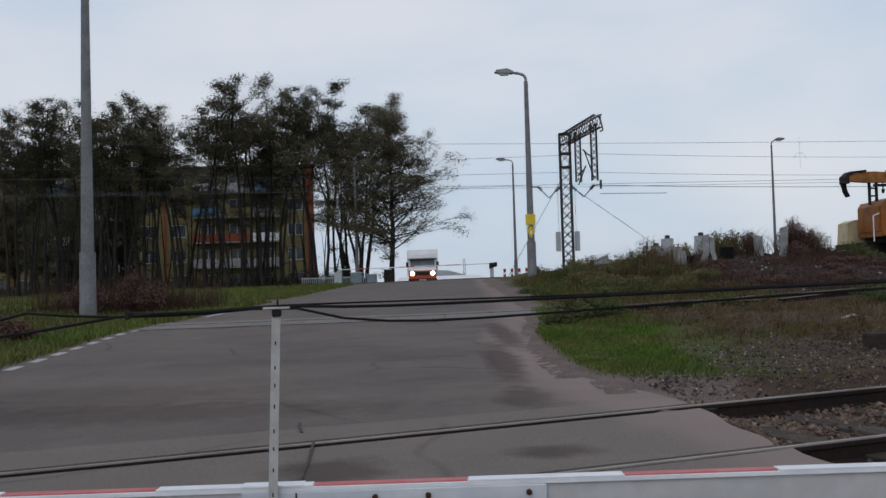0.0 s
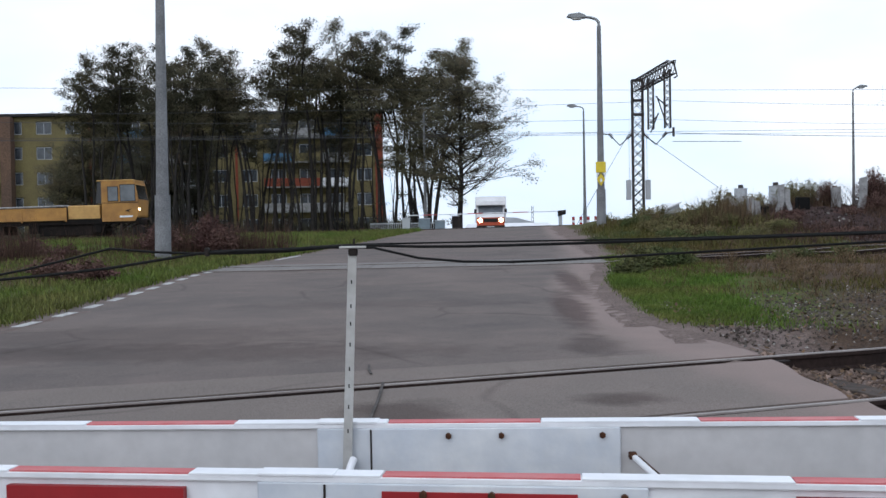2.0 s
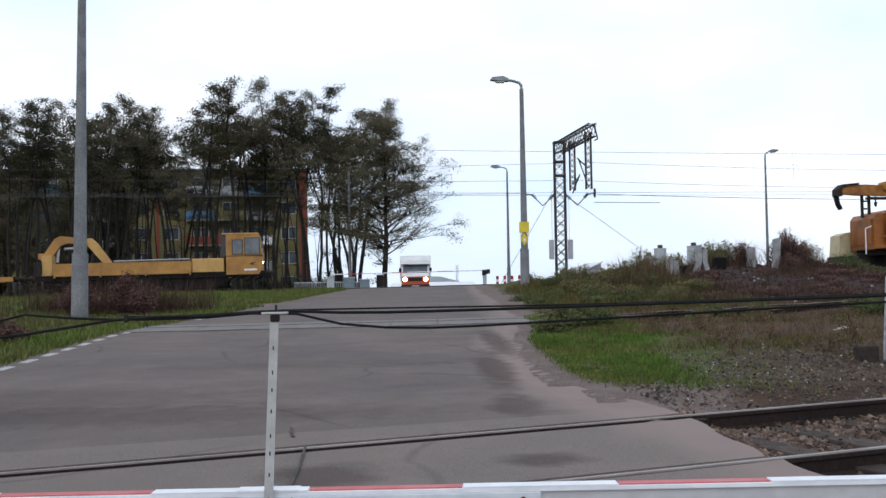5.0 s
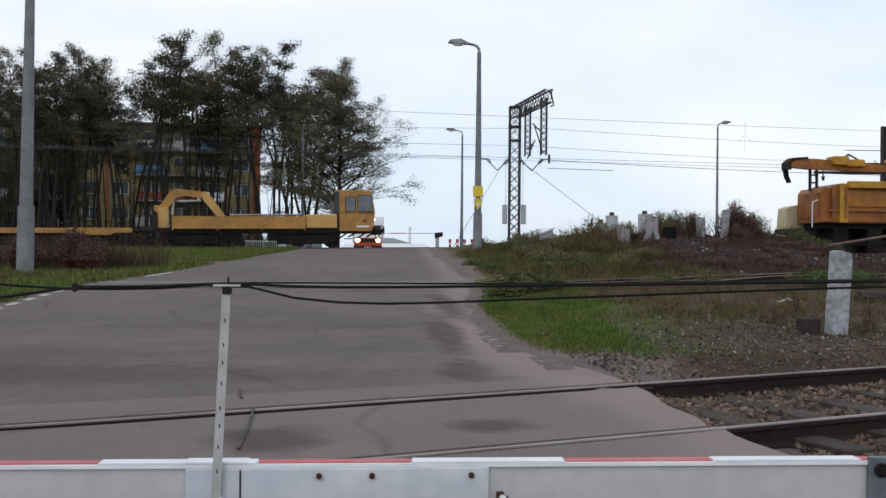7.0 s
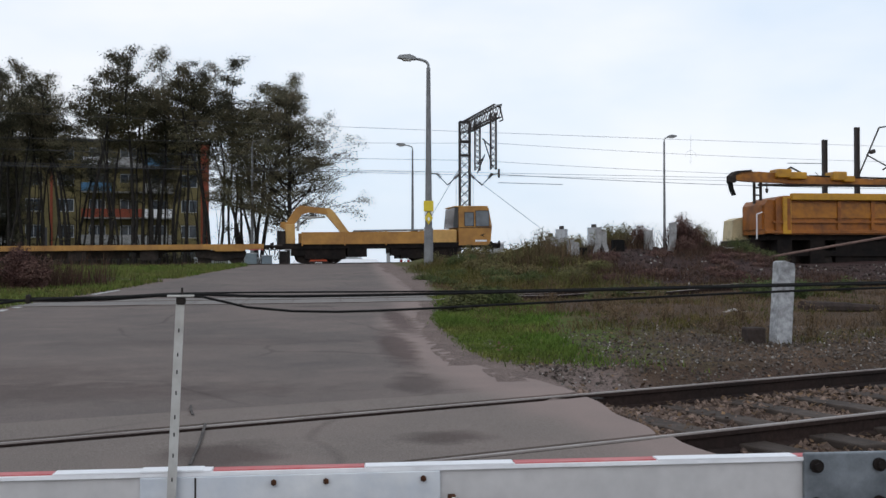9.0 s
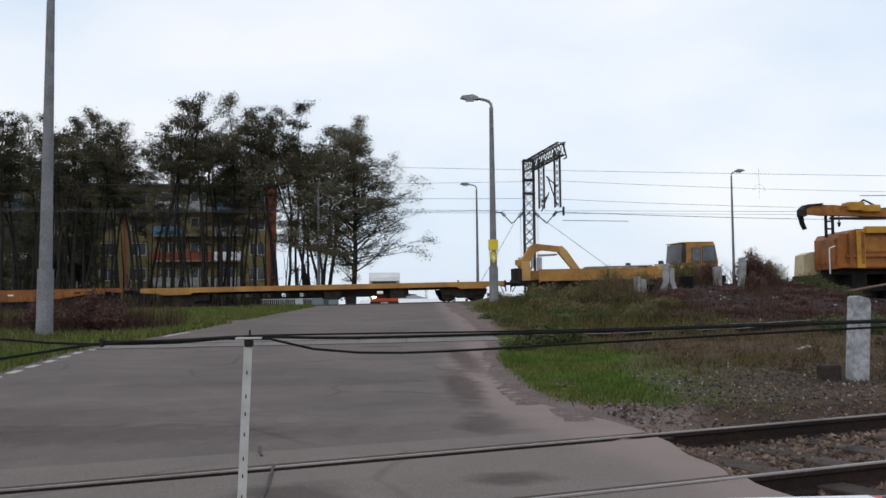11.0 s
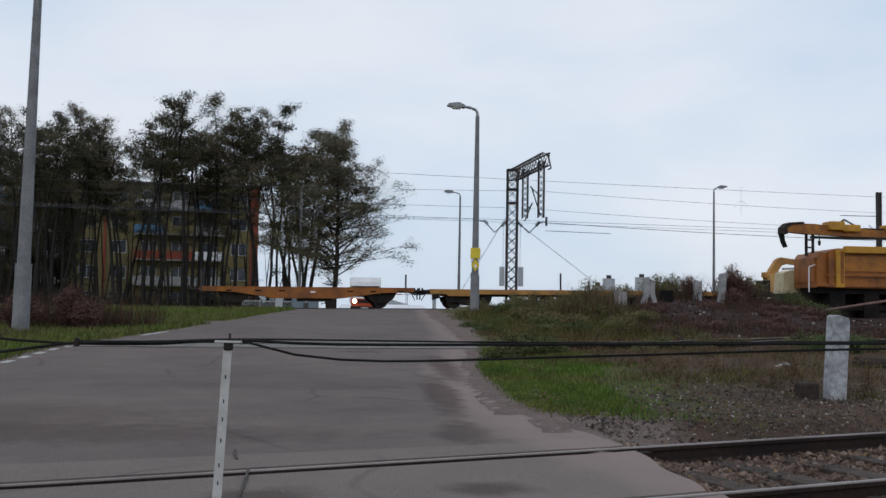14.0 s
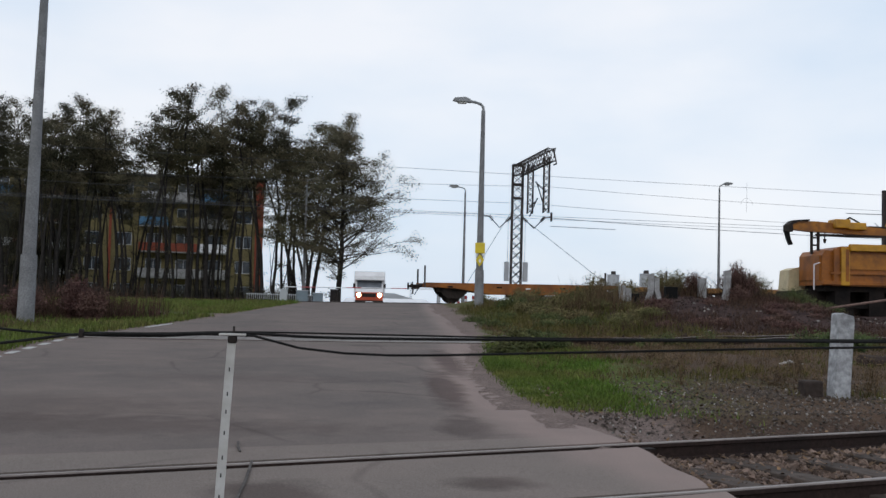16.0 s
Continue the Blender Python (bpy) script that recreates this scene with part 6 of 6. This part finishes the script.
stones("verge_gravel", gravel_place, 9000, 0.011, 0.032, "stone", "loose grey gravel on a dry verge", 1)
stones("track_ballast", bed_place, 9000, 0.02, 0.055, "ballast", "brown track ballast between and beside rails", 2)
stones("pale_stones", gravel_place, 1100, 0.011, 0.03, "white_stone", "scattered pale stones in gravel", 3)
stones("heap_stones", heap_place, 2600, 0.03, 0.11, "heap_stone", "dark stones on a soil heap", 4)
litter("verge_leaves", gravel_place, 2000, "litter", "brown fallen leaves lying among gravel", 6)
litter("track_leaves", bed_place, 4500, "litter", "brown fallen leaves lying on track ballast", 7)
stones("heap_pale_stones", heap_place, 170, 0.04, 0.1, "white_stone", "scattered pale stones on a soil heap", 5)


def right_green(rng):
    x, y = rng.uniform(1.2, 6.5), rng.uniform(10, 24)
    off = x - right_edge(y) - 0.3
    patchy = noise.noise((x * 0.8, y * 0.5, 2))
    if off < 0.0 or rng.random() < sm(0.5, 2.2, off + 1.2 * patchy) or rng.random() > sm(10.2, 12.2, y + 0.3 * off) * (1 - 0.8 * sm(15, 18, y)):
        return None, None, 0
    return x, y, 0.8 + 0.5 * patchy


def right_dry(rng):
    x, y = rng.uniform(2.3, 16), rng.uniform(11.4, 29)
    if x < right_edge(y) + 0.7 or x > 4 + 0.62 * y or rng.random() > sm(11.4, 14, y):
        return None, None, 0
    return x, y, 0.45 + 0.9 * max(noise.noise((x * 0.7, y * 0.7, 5)) + 0.25, 0)


def left_green(rng):
    y = 9 + 50 * rng.random() ** 1.4
    x = left_edge(y) - 0.15 - rng.random() ** 1.5 * (4 + 0.5 * y)
    if (abs(y - 34 + 0.25 * x) < 1.3 and x > -16) or (y - 0.2 * x > 18 and y < 30.5 and x < -7.8 and rng.random() < 0.45):
        return None, None, 0
    return x, y, 1 + y / 90


def verge_weeds(rng):
    x, y = rng.uniform(3.2, 9.5), rng.uniform(27, 45)
    return (x, y, rng.uniform(0.4, 1.3)) if rng.random() < sm(3.0, 4.6, x) * (1 - 0.6 * sm(6.5, 9, x)) else (None, None, 0)


def tall_weeds(rng):
    c = rng.choice(((7.6, 36, 0.5, 1.0), (8.1, 36.5, 0.4, 1.1), (6.6, 36, 0.6, 0.6), (11.6, 40, 0.6, 0.6), (15.0, 40, 0.5, 0.6), (17.0, 42, 0.5, 0.5), (5.2, 40, 0.7, 0.45)))
    return rng.gauss(c[0], c[2]), rng.gauss(c[1], 0.6), c[3] * rng.uniform(0.5, 1.1)


def red_bush(rng):
    c = rng.choice(((13.75, 38.4, 0.2, 1.0), (13.75, 38.4, 0.2, 1.0), (14.15, 38.6, 0.25, 0.8), (12.55, 39.4, 0.2, 0.8)))
    return rng.gauss(c[0], c[2]), rng.gauss(c[1], 0.3), c[3] * rng.uniform(0.6, 1.1)


def grey_bush(rng):
    c = rng.choice(((11.8, 40.5, 0.55, 0.7), (12.3, 41, 0.4, 0.8), (15.1, 40, 0.6, 0.7), (15.8, 41, 0.6, 0.55), (9.9, 40, 0.5, 0.45), (17.6, 42, 0.9, 0.5), (16.4, 41, 0.5, 0.75), (8.0, 37, 0.8, 0.5)))
    return rng.gauss(c[0], c[2]), rng.gauss(c[1], 0.4), c[3] * rng.uniform(0.5, 1.1)


def heap_scrub(rng):
    x, y = rng.uniform(5.5, 16), rng.uniform(28, 41)
    return (x, y, rng.uniform(0.4, 1.2)) if noise.noise((x * 0.4, y * 0.3, 8)) > rng.uniform(-0.25, 0.4) else (None, None, 0)


def left_dry(rng):
    x, y = rng.uniform(-20, -7.6), rng.uniform(17, 31)
    return (x, y, rng.uniform(0.5, 1.2)) if y - 0.2 * x > 19 + 2 * noise.noise((x * 0.3, y * 0.3, 4)) else (None, None, 0)


def patchy(rng):
    x, y, s = right_dry(rng)
    if x is None or noise.noise((x * 0.45, y * 0.6, 9)) < rng.uniform(-0.05, 0.45):
        return None, None, 0
    return x, y, 1.0


def left_weeds(rng):
    c = rng.choice(((-9.0, 31.0), (-8.2, 30.2), (-10.2, 31.6), (-7.4, 29.8), (-11.5, 32), (-13.5, 27), (-15, 29)))
    return rng.gauss(c[0], 0.7), rng.gauss(c[1], 0.8), rng.uniform(0.4, 1.0)


def bank_weeds(rng):
    x = rng.uniform(-40, -7)
    y = track_3(x)[0] - rng.uniform(2.0, 5.0)
    return x, y, rng.uniform(0.6, 1.2)


def under_trees(rng):
    x = rng.uniform(-52, -8)
    return x, rng.uniform(92, 104), rng.uniform(0.4, 1.3)


tufts("verge_grass", right_green, 9000, 0.04, 0.12, "grass_bright", "short bright green grass along the road edge", 11, 6, 0.006)
tufts("dry_turf", right_dry, 8000, 0.04, 0.18, "dry_grass", "brown dry grass and weeds on the verge", 12, 5, 0.005)
tufts("left_grass", left_green, 15000, 0.05, 0.16, "grass", "rough green grass on the verge", 13, 6, 0.008)
tufts("verge_weeds", verge_weeds, 3600, 0.08, 0.3, "weed_green", "green-brown weeds on a bank", 14, 6, 0.005)
tufts("tall_weeds", tall_weeds, 800, 0.7, 1.3, "dry_grass", "tall dry reeds on the bank", 15, 3, 0.0035, 0.2)
tufts("red_bush", red_bush, 150, 0.4, 1.4, "red_weed", "dense reddish-brown bush on the soil heap", 16, 8, 0.006, 0.45)
tufts("grey_bush", grey_bush, 380, 0.25, 1.1, "leaf_dark", "thin grey-green scrub on the soil heap", 19, 7, 0.004, 0.5)
tufts("heap_scrub", heap_scrub, 2200, 0.1, 0.4, "red_weed", "low reddish scrub over the soil heap", 21, 6, 0.005, 0.4)
tufts("left_dry_grass", left_dry, 2200, 0.06, 0.25, "dry_grass", "brown dry grass on the verge by a lamp post", 23, 5, 0.006)
tufts("patchy_turf", patchy, 3500, 0.04, 0.13, "weed_green", "yellow-green turf patches on a dry verge", 24, 6, 0.006)
tufts("left_weeds", left_weeds, 800, 0.5, 1.45, "red_weed", "reddish dry weeds round a lamp post", 17, 6, 0.004, 0.2)
tufts("bank_weeds", bank_weeds, 1500, 0.12, 0.35, "red_weed", "dark dry weeds along the railway", 18, 5, 0.006, 0.25)
tufts("under_trees", under_trees, 2600, 0.6, 2.2, "leaf_dark", "dark undergrowth below the trees", 20, 8, 0.03, 0.3)


shrubs("red_shrubs", [(13.85, 38.5, 0.75, 1.55, 260), (14.3, 38.9, 0.7, 1.1, 150), (12.5, 39.5, 0.5, 1.1, 110), (13.6, 37.6, 0.6, 0.7, 90)] + scatter(2, 20, 8.5, 15.5, 30.5, 36.0, 0.5, 0.22, 40), "shrub_red",
       "reddish-brown leafy bushes on a soil heap", 41, 0.025)
shrubs("olive_shrubs", [(11.4, 40.3, 0.8, 1.0, 150), (12.2, 40.8, 0.7, 1.0, 120), (15.2, 40.2, 0.8, 1.0, 140), (9.6, 39.4, 0.6, 0.8, 90), (8.0, 37.2, 0.7, 1.3, 130), (7.3, 36.5, 0.8, 0.9, 150), (6.5, 36, 0.7, 0.7, 110)]
       + scatter(3, 14, 5.0, 9.0, 31, 36, 0.6, 0.4, 60) + scatter(4, 8, 4.0, 12, 42, 46, 0.6, 0.6, 60), "shrub_olive", "olive-green weeds and scrub on a bank", 42, 0.024)
shrubs("green_shrubs", [(17.0, 40.6, 0.9, 1.0, 220), (17.9, 41.2, 0.9, 0.8, 200), (18.9, 41.6, 0.8, 0.7, 150), (2.5, 18.6, 0.35, 0.5, 120), (2.9, 19.3, 0.4, 0.42, 110), (2.2, 17.6, 0.3, 0.3, 80), (3.4, 19.8, 0.4, 0.35, 90)]
       + scatter(5, 14, 3.0, 6.5, 30, 41, 0.5, 0.35, 60) + scatter(6, 12, 4.0, 12.0, 19.2, 22.4, 0.4, 0.35, 45), "shrub_green", "dark green leafy weeds beside the road and bank", 43, 0.022)
shrubs("dry_stalks", scatter(7, 16, 3.5, 9.0, 12.5, 19.5, 0.22, 0.55, 16), "dry_grass", "thin brown dried weed stalks on the verge", 44, 0.012)
shrubs("left_shrubs", [(-8.1, 28.2, 0.6, 1.3, 160), (-7.5, 27.6, 0.5, 1.0, 120), (-9.6, 28.6, 0.7, 1.1, 130), (-7.2, 17.8, 0.5, 0.45, 90), (-8.2, 18.6, 0.5, 0.5, 90)] + scatter(8, 6, -16, -10, 26, 31, 0.7, 0.6, 50), "shrub_red",
       "brownish tall weeds round a lamp post", 45, 0.024)


# ---- movement of the train ----
def motions():
    front = ((0, -28.3), (1, -24.8), (2, -21.2), (3, -17.5), (4, -13.6), (5.25, -8.2), (6.5, -2.4), (7, 0.1), (7.5, 2.7), (8, 5.35), (9.25, 11.9), (10.5, 18.4),
             (11, 21.2), (11.5, 24.2), (12, 27.25), (12.5, 30.3), (13, 33.3), (13.5, 36.3), (14, 39.4), (14.5, 42.6), (15, 45.9), (16, 52.4))
    turn = math.atan(0.12)
    for thing, back in ((crane_w, 0.0), (flat_a, 13.95), (flat_b, 36.75)):
        rows = []
        for t, x in front:
            x = x - back * math.cos(turn)
            y, z = track_3(x)
            rows.append((t, pose(x, y, z + 0.004, 0, -math.degrees(math.atan(0.012 * math.cos(turn))), math.degrees(turn))))
        walk(thing, rows)


motions()
